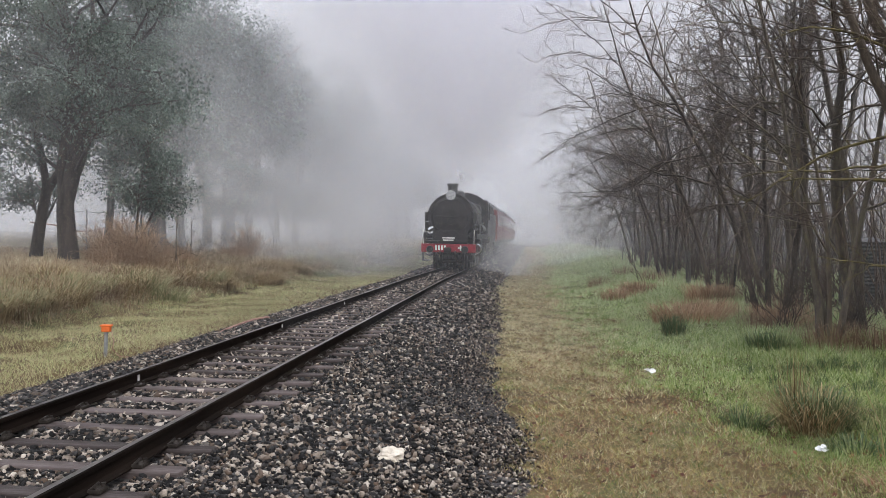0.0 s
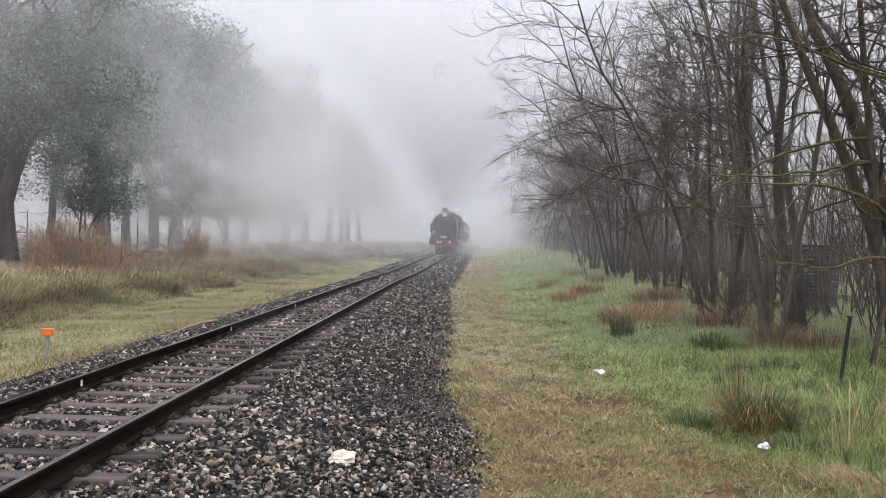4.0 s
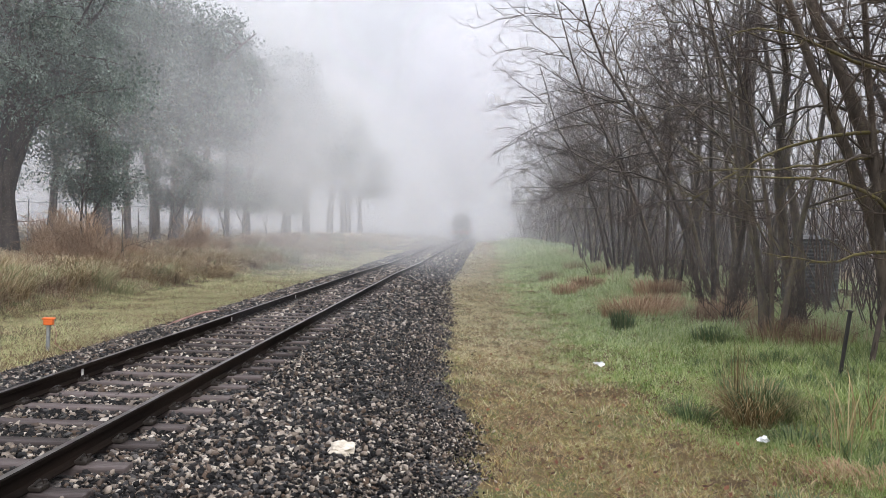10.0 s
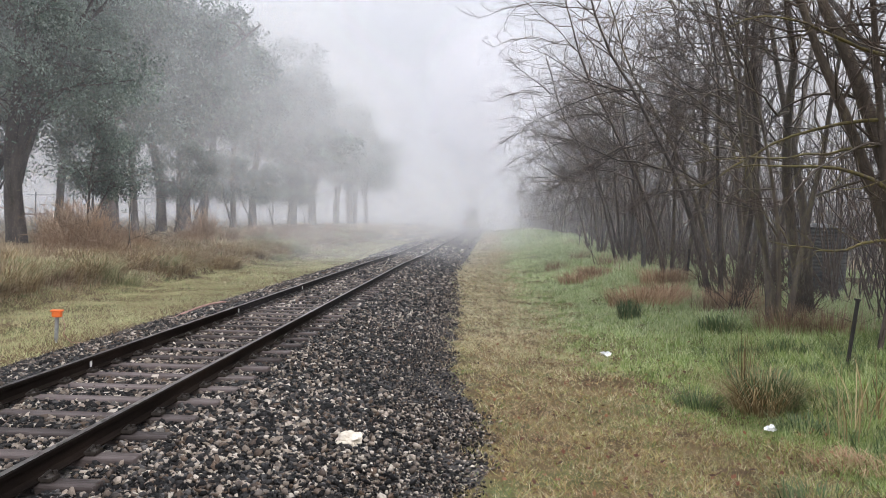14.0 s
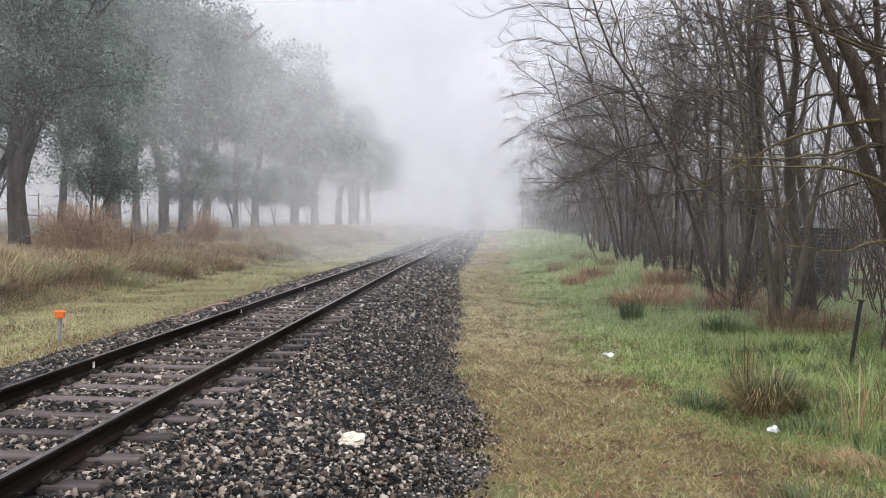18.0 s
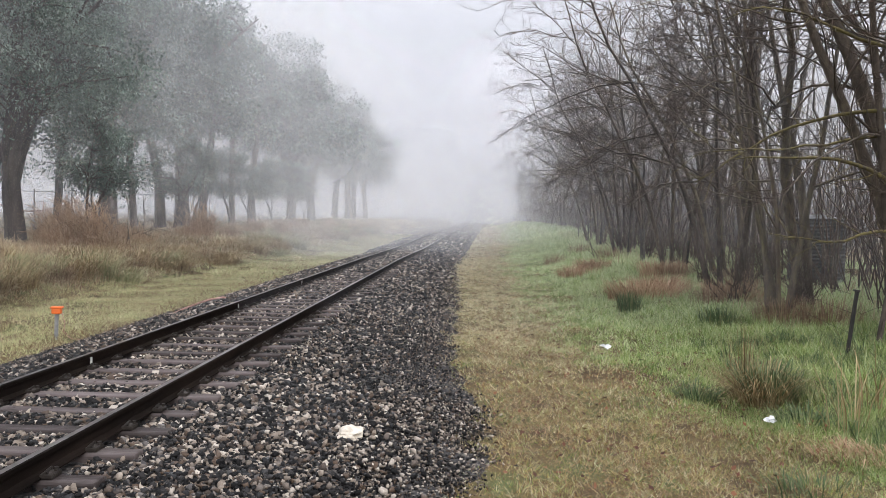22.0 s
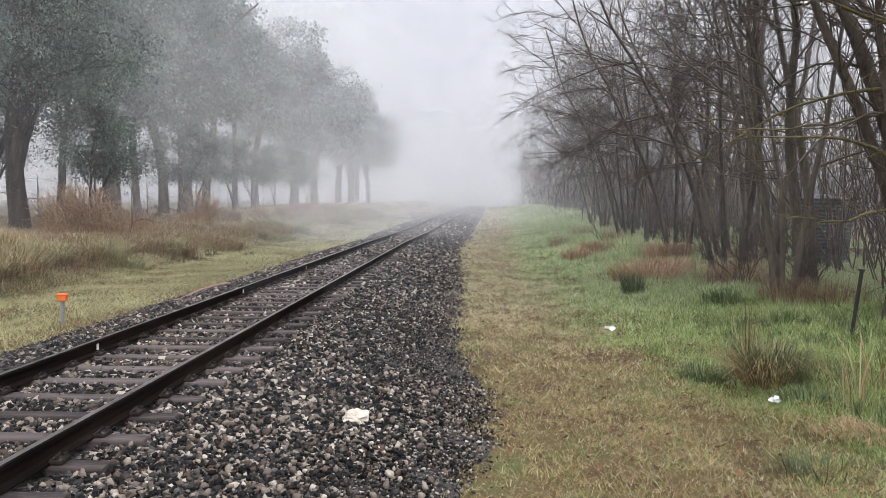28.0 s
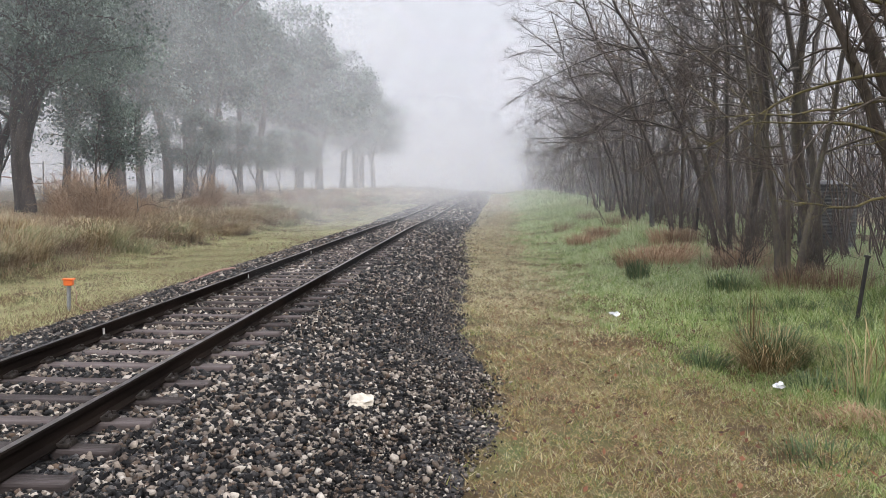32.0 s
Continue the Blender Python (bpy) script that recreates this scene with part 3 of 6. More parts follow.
def gum_tree(seed, height, r, bark, lobes, per, leaf=0.3, base=0.25, wide=0.3, fork=2, lean=0.0, lobe=0.095, lift=0.0):
    """A eucalypt: forked trunk, crooked limbs, and a broad crown of rounded leafy boughs with gaps between."""
    rng = random.Random(seed)
    wood = Tube()
    zero = Vector((0, 0, 0))
    h0 = height * base * rng.uniform(1.0, 1.25)
    trunk = wander(rng, Vector((0, 0, -0.5)), Vector((lean, 0, 1)), h0 + 0.5, 6, 0.05, 0.02, zero)
    rad = taper(r * 1.1, r * 0.82, 6)
    rad[0] *= 1.45
    rad[1] *= 1.1
    wood.run(trunk, rad, 12, 0, False)
    joints = []
    for k in range(fork):
        g = 2 * math.pi * k / fork + rng.uniform(-0.6, 0.6)
        tilt = rng.uniform(0.12, 0.36) * wide / 0.3
        stem = wander(rng, trunk[-1] - Vector((0, 0, 0.25)), Vector((tilt * math.cos(g) + lean, tilt * math.sin(g), 1)),
                      (height - h0) * rng.uniform(0.7, 0.88), 8, 0.12, 0.03, zero)
        rs = taper(r * 0.7, r * 0.1, 8)
        wood.run(stem, rs, 9, 0, False)
        joints += list(zip(stem[:-1], rs))
    # boughs fill an uneven dome round the stems
    mid = Vector((lean * height * 0.5, 0, height * (0.5 + base * 0.5)))
    centres, sizes = [], []
    while len(centres) < lobes:
        d = Vector((rng.gauss(0, 1), rng.gauss(0, 1), rng.gauss(0, 1))).normalized()
        out = rng.uniform(0.2, 1.0) ** 0.6 * (0.86 + 0.36 * noise.noise(d * 1.6 + Vector((seed, 0, 0))))
        c = mid + Vector((d.x * wide * height, d.y * wide * height, d.z * height * (1 - base) * 0.5)) * out
        if c.z < height * (base * 0.85 + lift):
            continue
        centres.append(c)
        sizes.append(height * lobe * rng.uniform(0.6, 1.25) * (1.1 - 0.25 * max(0, d.z)))
        below = [q for q in joints if q[0].z < c.z - 0.2] or joints[:2]
        p, rj = min(below, key=lambda q: (q[0] - c).length + rng.uniform(0, 0.12) * height)
        ln = (c - p).length
        bow = Vector((rng.gauss(0, 0.08), rng.gauss(0, 0.08), rng.uniform(0.0, 0.16))) * ln
        limb = [p.lerp(c, u) + bow * (4 * u * (1 - u)) + Vector((rng.gauss(0, 0.03), rng.gauss(0, 0.03), rng.gauss(0, 0.03))) * (ln * (0 < u < 1))
                for u in (0, 0.2, 0.4, 0.6, 0.8, 1.0)]
        wood.run(limb, taper(min(rj * 0.6, 0.014 * ln + 0.02), 0.015, 5), 6, 0, False)
        for _ in range(3):
            i = rng.randint(2, 4)
            wood.run(wander(rng, limb[i], around(rng, (limb[i + 1] - limb[i]).normalized(), rng.uniform(0.5, 1.1)), sizes[-1] * rng.uniform(0.8, 1.5), 3, 0.2, -0.03, zero),
                     taper(0.022, 0.008, 3), 4, 0, False)
    rs_ = np.random.RandomState(seed)
    who = np.repeat(np.arange(lobes), per)
    n = len(who)
    d = rs_.normal(0, 1, (n, 3))
    d /= np.linalg.norm(d, axis=1, keepdims=True)
    ctr, sz = np.array([tuple(c) for c in centres])[who], np.array(sizes)[who][:, None]
    c = ctr + d * sz * rs_.uniform(0.12, 1.0, (n, 1)) ** 0.5 * (1.15, 1.15, 0.72)
    stray = rs_.uniform(0, 1, (n, 1)) < 0.12
    c = c + stray * (rs_.normal(0, 0.4, (n, 3)) * sz + (0, 0, -0.2) * sz)
    c[:, 2] = np.maximum(c[:, 2], 0.9)
    down = rs_.normal(0, 0.62, (n, 3)) + d * 0.35 + (0, 0, -0.6)
    down /= np.linalg.norm(down, axis=1, keepdims=True)
    side = np.cross(down, rs_.normal(0, 1, (n, 3)))
    side /= np.linalg.norm(side, axis=1, keepdims=True)
    L = leaf * rs_.uniform(0.65, 1.35, (n, 1))
    W = L * rs_.uniform(0.16, 0.3, (n, 1))
    v = np.stack([c, c + down * L * 0.45 + side * W, c + down * L, c + down * L * 0.45 - side * W], 1).reshape(-1, 3)
    t = tagged(new("gum_tree"), "tall grey-green gum tree with drooping leaves and a thick trunk", "tree", group="gum trees along the bank")
    part("trunk", wood.mesh("trunk", [bark]), None, t)
    part("crown", quick_mesh("crown", v, np.arange(n * 4).reshape(n, 4), [LEAF]), None, t, "hanging clumps of narrow grey-green leaves")
    return t


def plant(t, x, y, rz=0.0, sink=0.05):
    t.matrix_basis = pose(x, y, land_z(x, y) - sink, 0, 0, rz)
    return t


def plant_copy(t, x, y, rz=0.0, sink=0.05):
    return copy_thing(t, pose(x, y, land_z(x, y) - sink, 0, 0, rz))


# the gums on the far side of the track, a row some twenty metres off
g1 = plant(gum_tree(11, 17.0, 0.38, BARK_DARK, 96, 620, leaf=0.125, base=0.13, wide=0.36, fork=3, lean=0.1, lobe=0.07), -17.5, 30.0, 20)
tagged(g1, "big gum tree with dark rough bark and dense low foliage")
g1b = plant(gum_tree(12, 13.0, 0.24, BARK_DARK, 44, 420, leaf=0.15, base=0.22, wide=0.34, fork=2, lean=0.02), -19.9, 31.6, 160)
tagged(g1b, "gum tree with dark rough bark leaning beside a bigger one")
g2 = plant(gum_tree(21, 18.0, 0.46, BARK_GUM, 46, 330, leaf=0.24, base=0.32, wide=0.26, fork=3), -19.9, 43.0, 40)
g3 = plant(gum_tree(33, 16.5, 0.29, BARK_GUM, 32, 320, leaf=0.26, base=0.34, wide=0.23, fork=2, lean=0.03), -19.5, 49.0, 100)
g4 = plant(gum_tree(47, 18.5, 0.44, BARK_DARK, 52, 300, leaf=0.34, base=0.22, wide=0.31, fork=3), -17.2, 75.0, 0)
g5 = gum_tree(58, 12.0, 0.2, BARK_GUM, 20, 260, leaf=0.24, base=0.34, wide=0.27, fork=2, lean=0.06)
plant(g5, -21.6, 40.5, 0)
tall = plant(gum_tree(71, 18.0, 0.2, BARK_GUM, 34, 260, leaf=0.3, base=0.42, wide=0.15, fork=2, lobe=0.07), -18.3, 60.0, 15)
tall["label"] = "tall slim gum tree with a narrow wispy crown"
g6 = plant(gum_tree(64, 6.5, 0.09, BARK_DARK, 24, 330, leaf=0.115, base=0.16, wide=0.36, fork=2, lean=0.1, lobe=0.12), -15.3, 31.0, 30)
g6["label"] = "young gum tree with low dark green foliage"
for x, y, rz in ((-20.6, 32.8, 140), (-17.8, 47.0, 100), (-17.2, 68.0, 200), (-19.4, 54.5, 75), (-17.9, 58.5, 250), (-18.2, 64.0, 310), (-17.0, 72.0, 45),
                 (-17.2, 81.0, 165), (-18.9, 39.5, 290)):
    plant_copy(g6, x, y, rz)
for src, x, y, rz in ((g5, -19.4, 45.3, 200), (g2, -19.3, 52.5, 250), (g5, -18.6, 54.0, 20), (g3, -19.6, 57.5, 310), (g3, -18.6, 66.5, 220),
                      (g4, -18.4, 90.0, 130), (g4, -18.2, 104.0, 200), (g2, -17.6, 112.0, 10),
                      (g4, -18.8, 124.0, 300), (g4, -19.5, 143.0, 80), (g4, -62.0, 120.0, 170)):
    plant_copy(src, x, y, rz, 0.1)

# the leafless stand along the fence
b1 = plant(bare_tree("bare_tree", 101, 4, 10.5, 0.2, girth=0.8, many=1.8), 5.9, 15.4, 0)
b2 = plant(bare_tree("bare_tree", 102, 3, 10.5, 0.26, girth=1.2, many=1.5), 7.1, 13.2, 0)
b8 = plant(bare_tree("bare_tree", 108, 1, 7.5, 0.05, girth=1.0), 6.3, 12.7, 0)
b9 = plant(bare_tree("bare_tree", 109, 2, 12.0, 0.34, fine=False, first=0.3, angle=(0.5, 1.0), many=1.1, twiggy=1.6, girth=1.7), 8.1, 13.9, 0)
b9["label"] = "thick-stemmed leafless tree leaning over the fence"
b8["label"] = "young leafless tree with one thin stem"
b3 = plant(bare_tree("bare_tree", 103, 3, 11.0, 0.16, toward=(-0.05, -0.01, 0.0), reach=(2.0, 4.6), girth=1.1, many=1.9), 6.2, 20.0, 0)
b4 = plant(bare_tree("bare_tree", 104, 2, 11.5, 0.15, girth=1.2, many=1.5), 7.3, 17.5, 0)
b5 = plant(bare_tree("bare_tree", 105, 2, 14.0, 0.16, fine=False, first=0.32, angle=(0.35, 0.8), many=0.9, twiggy=1.5, girth=1.1), 7.9, 24.0, 0)
b6 = plant(bare_tree("bare_tree", 106, 1, 15.0, 0.14, fine=False, first=0.3, angle=(0.3, 0.7), many=1.0, twiggy=1.5, girth=1.1), 8.5, 29.0, 0)
b7 = plant(bare_tree("bare_tree", 107, 2, 13.0, 0.22, fine=False, first=0.35, angle=(0.4, 0.9), many=0.9, twiggy=1.5, girth=1.0), 8.9, 14.6, 0)
for t in (b5, b6, b7):
    t["label"] = "tall slender leafless tree with few side branches"
rt = random.Random(5)
for src, x, y, rz in ((b3, 6.4, 26.0, 20), (b1, 6.8, 31.5, -15), (b3, 7.0, 37.0, 10), (b4, 9.2, 16.5, 40), (b2, 7.8, 22.5, -10), (b1, 8.4, 28.0, 30), (b4, 9.8, 13.2, -30), (b1, 8.6, 13.8, 15), (b3, 10.6, 15.4, 20), (b4, 8.2, 12.6, 60), (b3, 6.3, 33.5, -20), (b1, 6.7, 42.0, 25), (b3, 6.9, 47.0, 15), (b3, 7.4, 23.5, -14)):
    plant_copy(src, x, y, rz)
for k in range(40):
    y = 15 + 100 * (k / 40) ** 1.1 + rt.uniform(-1, 1)
    x = 7.6 + float(bend(y)) + abs(rt.gauss(0, 1)) * (4.5 + 0.09 * y)
    if 8.5 < x < 11.5 and 17 < y < 25:
        x += 4.5
    plant_copy(rt.choice((b5, b6, b7, b6)), x, y, rt.uniform(-35, 35))


def lichened_limb(seed, start, side, rise, length, r0):
    """A crooked low limb reaching out over the grass, furred with yellow lichen, with thin side twigs."""
    rng = random.Random(seed)
    t = Tube()
    d = Vector((side, -0.12, rise)).normalized()
    p = wander(rng, Vector(start), d, length, 9, 0.16, -0.015, Vector((0, 0, 0)))
    t.run(p, taper(r0, 0.007, 9), 7)
    for k in range(int(length * 3.5)):
        i = rng.randint(2, 8)
        a_ = (p[i + 1] - p[i]).normalized()
        q = wander(rng, p[i].lerp(p[i + 1], rng.random()), around(rng, a_, rng.uniform(0.5, 1.1)), rng.uniform(0.3, 0.9), 4, 0.25, 0.0, Vector((0, 0, 0)))
        t.run(q, taper(0.008, 0.003, 4), 4, 0, False)
    part("lichened_limb", t.mesh("lichened_limb", [LICHEN]), None, b2, "crooked limb covered in yellow lichen")


# from the stem of the nearest tree, low to high
for args in ((1, (0.1, -0.4, 1.78), -1, 0.0, 2.7, 0.036), (2, (-0.4, -0.2, 2.4), -1, 0.42, 3.0, 0.04), (3, (-0.6, -0.1, 3.7), -1, 0.1, 3.2, 0.034),
             (4, (-0.5, -0.3, 4.6), -1, 0.35, 2.9, 0.034), (5, (0.4, -0.5, 3.0), -1, -0.18, 1.9, 0.022), (6, (-0.6, 0.0, 3.3), -1, 0.02, 3.1, 0.026)):
    lichened_limb(*args)

for k in range(18):
    y = 33 + 2.6 * k
    plant_copy(rt.choice((b5, b6, b7)), 6.9 + float(bend(y)) + abs(rt.gauss(0, 1.4)), y, rt.uniform(-35, 35))

for k in range(34):
    y = 62 + 3.6 * k
    plant_copy(rt.choice((b5, b6, b7)), 6.2 + float(bend(y)) + abs(rt.gauss(0, 2.0)), y, rt.uniform(-35, 35))

# far edge of the wood: a thicket of bare stems and twigs
th = Tube()
rh = random.Random(9)
for k in range(2600):
    y = 14 + 106 * rh.random() ** 1.1
    x = 12.5 + 24 * rh.random() + 0.06 * y
    h = rh.uniform(1.5, 11.0)
    p = Vector((x, y, land_z(x, y) - 0.1))
    th.run(wander(rh, p, Vector((rh.gauss(0, 0.2), rh.gauss(0, 0.2), 1)), h, 3, 0.12, 0.02, Vector((0, 0, 0))), taper(rh.uniform(0.02, 0.07), 0.006, 3), 3, 0, False)
for k in range(2600):
    y = 30 + 150 * rh.random() ** 1.2
    x = 7.2 + float(bend(y)) + 7 * rh.random()
    h = rh.uniform(1.5, 9.0)
    p = Vector((x, y, land_z(x, y) - 0.1))
    th.run(wander(rh, p, Vector((rh.gauss(-0.1, 0.2), rh.gauss(0, 0.2), 1)), h, 3, 0.12, 0.02, Vector((0, 0, 0))), taper(rh.uniform(0.015, 0.05), 0.006, 3), 3, 0, False)
for k in range(330):
    y = 13.5 + 13 * rh.random()
    x = 7.6 + 0.12 * (y - 13) + 5.5 * rh.random()
    p = Vector((x, y, land_z(x, y) - 0.1))
    th.run(wander(rh, p, Vector((rh.gauss(-0.12, 0.2), rh.gauss(0, 0.2), 1)), rh.uniform(1.5, 8.0), 5, 0.14, 0.02, Vector((0, 0, 0))), taper(rh.uniform(0.012, 0.035), 0.005, 5), 4, 0, False)
tagged(new("thicket", th.mesh("thicket", [TWIG])), "dense leafless thicket at the back of the wood", "thicket", kind="stuff")


# ---------------------------------------------------------------- train
def train_front(t):
    return float(np.interp(t, (-30, 0, 1, 2, 3, 6, 8, 10, 13, 17, 40), (-230, 40, 49.5, 59, 68, 94, 112, 130, 157, 193, 400)))


def on_track(y):
    dy = 3.0
    sx = (bend(y + dy) - bend(y - dy)) / (2 * dy)
    sz = (climb(y + dy) - climb(y - dy)) / (2 * dy)
    return pose(TRACK_X + float(bend(y)), y, float(climb(y)), math.degrees(math.atan(sz)), 0, -math.degrees(math.atan(sx)))


def wheel_set(parent, y, r, gauge=0.75, spokes=True, half=0.07):
    ax = part("axle", pin((-gauge - 0.1, 0, 0), (gauge + 0.1, 0, 0), 0.08, sides=10), IRON, parent, m=pose(0, y, r))
    for sx in (-1, 1):
        bm = bmesh.new()
        rod(bm, (sx * (gauge - half), 0, 0), (sx * (gauge + half), 0, 0), r, sides=28)
        rod(bm, (sx * (gauge + half), 0, 0), (sx * (gauge + half + 0.02), 0, 0), r * 0.86, r * 0.82, sides=28)
        rod(bm, (sx * (gauge + half), 0, 0), (sx * (gauge + half + 0.06), 0, 0), r * 0.22, sides=14)
        part("wheel", bm, BLACK, parent, m=pose(0, y, r))


def locomotive():
    lo = tagged(new("steam_locomotive"), "black steam locomotive with a red buffer beam and tall boiler", "steam locomotive")
    part("frame", bar((0, 5.3, 1.05), (1.2, 10.2, 0.5), 0.03), BLACK, lo)
    part("buffer_beam", bar((0, 0.06, 1.13), (2.74, 0.12, 0.42), 0.012), RED, lo, "bright red steel buffer beam")
    beam = lo.children[-1]
    # unreadable plate and running number as bars, and a small emblem
    for i in range(4):
        part("number_bar", bar((-0.62 + 0.15 * i, -0.008, 1.14), (0.085, 0.012, 0.24)), PAINT_WHITE, beam)
    part("emblem", bar((0.62, -0.008, 1.14), (0.26, 0.012, 0.07)), PAINT_WHITE, beam)
    part("emblem", bar((0.62, -0.009, 1.14), (0.07, 0.012, 0.26)), PAINT_WHITE, beam)
    for sx in (-1, 1):
        bm = bmesh.new()
        rod(bm, (sx * 0.87, 0.0, 1.07), (sx * 0.87, -0.45, 1.07), 0.1, 0.08)
        rod(bm, (sx * 0.87, -0.45, 1.07), (sx * 0.87, -0.5, 1.07), 0.18, 0.165, sides=24)
        part("buffer", bm, BLACK, lo, "black round buffer")
        part("lamp_iron", bar((sx * 1.18, 0.02, 1.5), (0.06, 0.05, 0.3)), BLACK, lo)
        bm = bmesh.new()
        box(bm, (sx * 1.15, -0.02, 1.78), (0.2, 0.2, 0.28), 0.03)
        rod(bm, (sx * 1.15, -0.1, 1.78), (sx * 1.15, -0.16, 1.78), 0.085, 0.095)
        part("marker_lamp", bm, BLACK, lo)
        part("step", bar((sx * 1.18, 0.25, 0.5), (0.34, 0.3, 0.05), 0.01), BLACK, lo)
        part("step_hanger", bar((sx * 1.3, 0.25, 0.75), (0.04, 0.25, 0.55)), BLACK, lo)
        bm = bmesh.new()
        rod(bm, (sx * 1.18, 2.0, 1.05), (sx * 1.18, 3.2, 1.05), 0.37, sides=24)
        box(bm, (sx * 1.18, 2.6, 1.4), (0.6, 1.0, 0.36), 0.05)
        part("cylinder", bm, BLACK, lo)
        part("valve_cover", pin((sx * 1.18, 1.94, 1.05), (sx * 1.18, 2.0, 1.05), 0.3, 0.35), CHROME, lo, "bright steel cylinder cover")
        part("running_plate", bar((sx * 1.05, 5.2, 1.82), (0.62, 8.6, 0.07), 0.01), BLACK, lo)
        part("valance", bar((sx * 1.33, 5.2, 1.7), (0.04, 8.6, 0.2)), BLACK, lo, "black edging under the running plate")
        part("connecting_rod", bar((sx * 1.05, 5.6, 0.84), (0.06, 4.6, 0.13), 0.015), CHROME, lo, "bright steel rod")
        part("handrail", pin((sx * 1.12, 0.9, 3.0), (sx * 1.12, 7.4, 3.0), 0.022, sides=8), CHROME, lo)
        part("front_handrail", pin((sx * 1.28, 0.08, 1.34), (sx * 1.28, 0.08, 2.05), 0.02, sides=8), PAINT_WHITE, lo)
    part("platform", bar((0, 0.62, 1.47), (2.5, 1.1, 0.06), 0.01), BLACK, lo)
    part("apron", box(bmesh.new(), (0, 0.72, 1.66), (1.8, 0.06, 0.75), 0.01, Matrix.Rotation(0, 3, "X")), BLACK, lo)
    part("name_board", bar((0, 0.02, 1.58), (0.86, 0.03, 0.3), 0.01), BLACK, lo, "black board with white lettering too small to read")
    nb = lo.children[-1]
    part("letter_bar", bar((0, 0.0, 1.64), (0.66, 0.014, 0.06)), PAINT_WHITE, nb)
    part("letter_bar", bar((0, 0.0, 1.53), (0.52, 0.014, 0.055)), PAINT_WHITE, nb)
    # smokebox and boiler
    bm = bmesh.new()
    rod(bm, (0, 0.95, 2.74), (0, 2.9, 2.74), 1.17, sides=48)
    part("smokebox", bm, SOOT, lo, "sooty black smokebox", smooth=False)
    bm = bmesh.new()
    rod(bm, (0, 0.83, 2.72), (0, 0.95, 2.72), 0.9, 1.04, sides=40)
    rod(bm, (0, 0.74, 2.72), (0, 0.83, 2.72), 0.35, 0.86, sides=40)
    box(bm, (0, 0.72, 2.72), (1.5, 0.05, 0.09), 0.01)
    rod(bm, (0, 0.6, 2.72), (0, 0.74, 2.72), 0.05, sides=10)
    part("smokebox_door", bm, SOOT, lo, "round black smokebox door")
    bm = bmesh.new()
    for k in range(28):
        g = 2 * math.pi * k / 28
        rod(bm, (1.11 * math.cos(g), 0.925, 2.74 + 1.11 * math.sin(g)), (1.11 * math.cos(g), 0.955, 2.74 + 1.11 * math.sin(g)), 0.025, sides=6)
    part("rivets", bm, SOOT, lo)
    part("boiler", pin((0, 2.9, 2.72), (0, 7.4, 2.76), 1.02, 1.1, sides=40), BLACK, lo)
    bm = bmesh.new()
    for y in (3.9, 5.0, 6.1):
        rod(bm, (0, y, 2.74), (0, y + 0.06, 2.74), 1.085, sides=40)
    part("boiler_band", bm, BLACK, lo)
    bm = bmesh.new()
    rod(bm, (0, 1.6, 3.7), (0, 1.6, 4.36), 0.23, 0.26, sides=28)
    rod(bm, (0, 1.6, 4.34), (0, 1.6, 4.45), 0.31, 0.29, sides=28)
    rod(bm, (0, 1.6, 3.66), (0, 1.6, 3.86), 0.42, 0.24, sides=28)
    part("chimney", bm, SOOT, lo, "short black flared chimney")
    bm = bmesh.new()
    rod(bm, (0, 0.78, 3.82), (0, 1.15, 3.82), 0.27, 0.2, sides=28)
    box(bm, (0, 1.0, 3.62), (0.3, 0.2, 0.24), 0.02)
    part("headlight", bm, CHROME, lo, "round silver headlight")
    part("headlight_lens", pin((0, 0.765, 3.82), (0, 0.785, 3.82), 0.23, sides=28), LENS, lo, "pale glass lens")
    bm = bmesh.new()
    rod(bm, (0, 4.2, 3.6), (0, 4.2, 4.1), 0.44, 0.36, sides=24)
    bmesh.ops.create_uvsphere(bm, u_segments=24, v_segments=10, radius=0.37, matrix=Matrix.Translation((0, 4.2, 4.05)) @ Matrix.Diagonal((1, 1, 0.6, 1)))
    part("steam_dome", bm, BLACK, lo, smooth=True)
    # air pump and pipes on the driver's far side
    bm = bmesh.new()
    rod(bm, (-1.22, 1.35, 1.95), (-1.22, 1.35, 2.45), 0.17)
    rod(bm, (-1.22, 1.35, 2.5), (-1.22, 1.35, 2.95), 0.19)
    rod(bm, (-1.22, 1.35, 2.95), (-1.05, 1.35, 3.35), 0.05)
    part("air_pump", bm, IRON, lo)
    part("brass_fitting", pin((-1.05, 0.45, 2.02), (-0.8, 0.45, 2.16), 0.13, 0.1), CHROME, lo, "shiny fitting")
    bm = bmesh.new()
    for z, r in ((2.05, 0.06), (2.3, 0.05)):
        rod(bm, (1.2, 1.0, z), (1.2, 7.4, z + 0.2), r, sides=8)
    rod(bm, (1.12, 2.2, 1.8), (0.98, 2.2, 3.1), 0.1, sides=10)
    part("steam_pipe", bm, BLACK, lo)
    part("sand_box", bar((1.12, 3.4, 2.15), (0.4, 0.8, 0.55), 0.05), BLACK, lo)
    part("reservoir", pin((1.18, 4.2, 2.15), (1.18, 6.4, 2.15), 0.24), BLACK, lo)
    # firebox and cab
    bm = bmesh.new()
    box(bm, (0, 7.9, 2.6), (2.0, 1.4, 2.1), 0.3)
    part("firebox", bm, BLACK, lo)
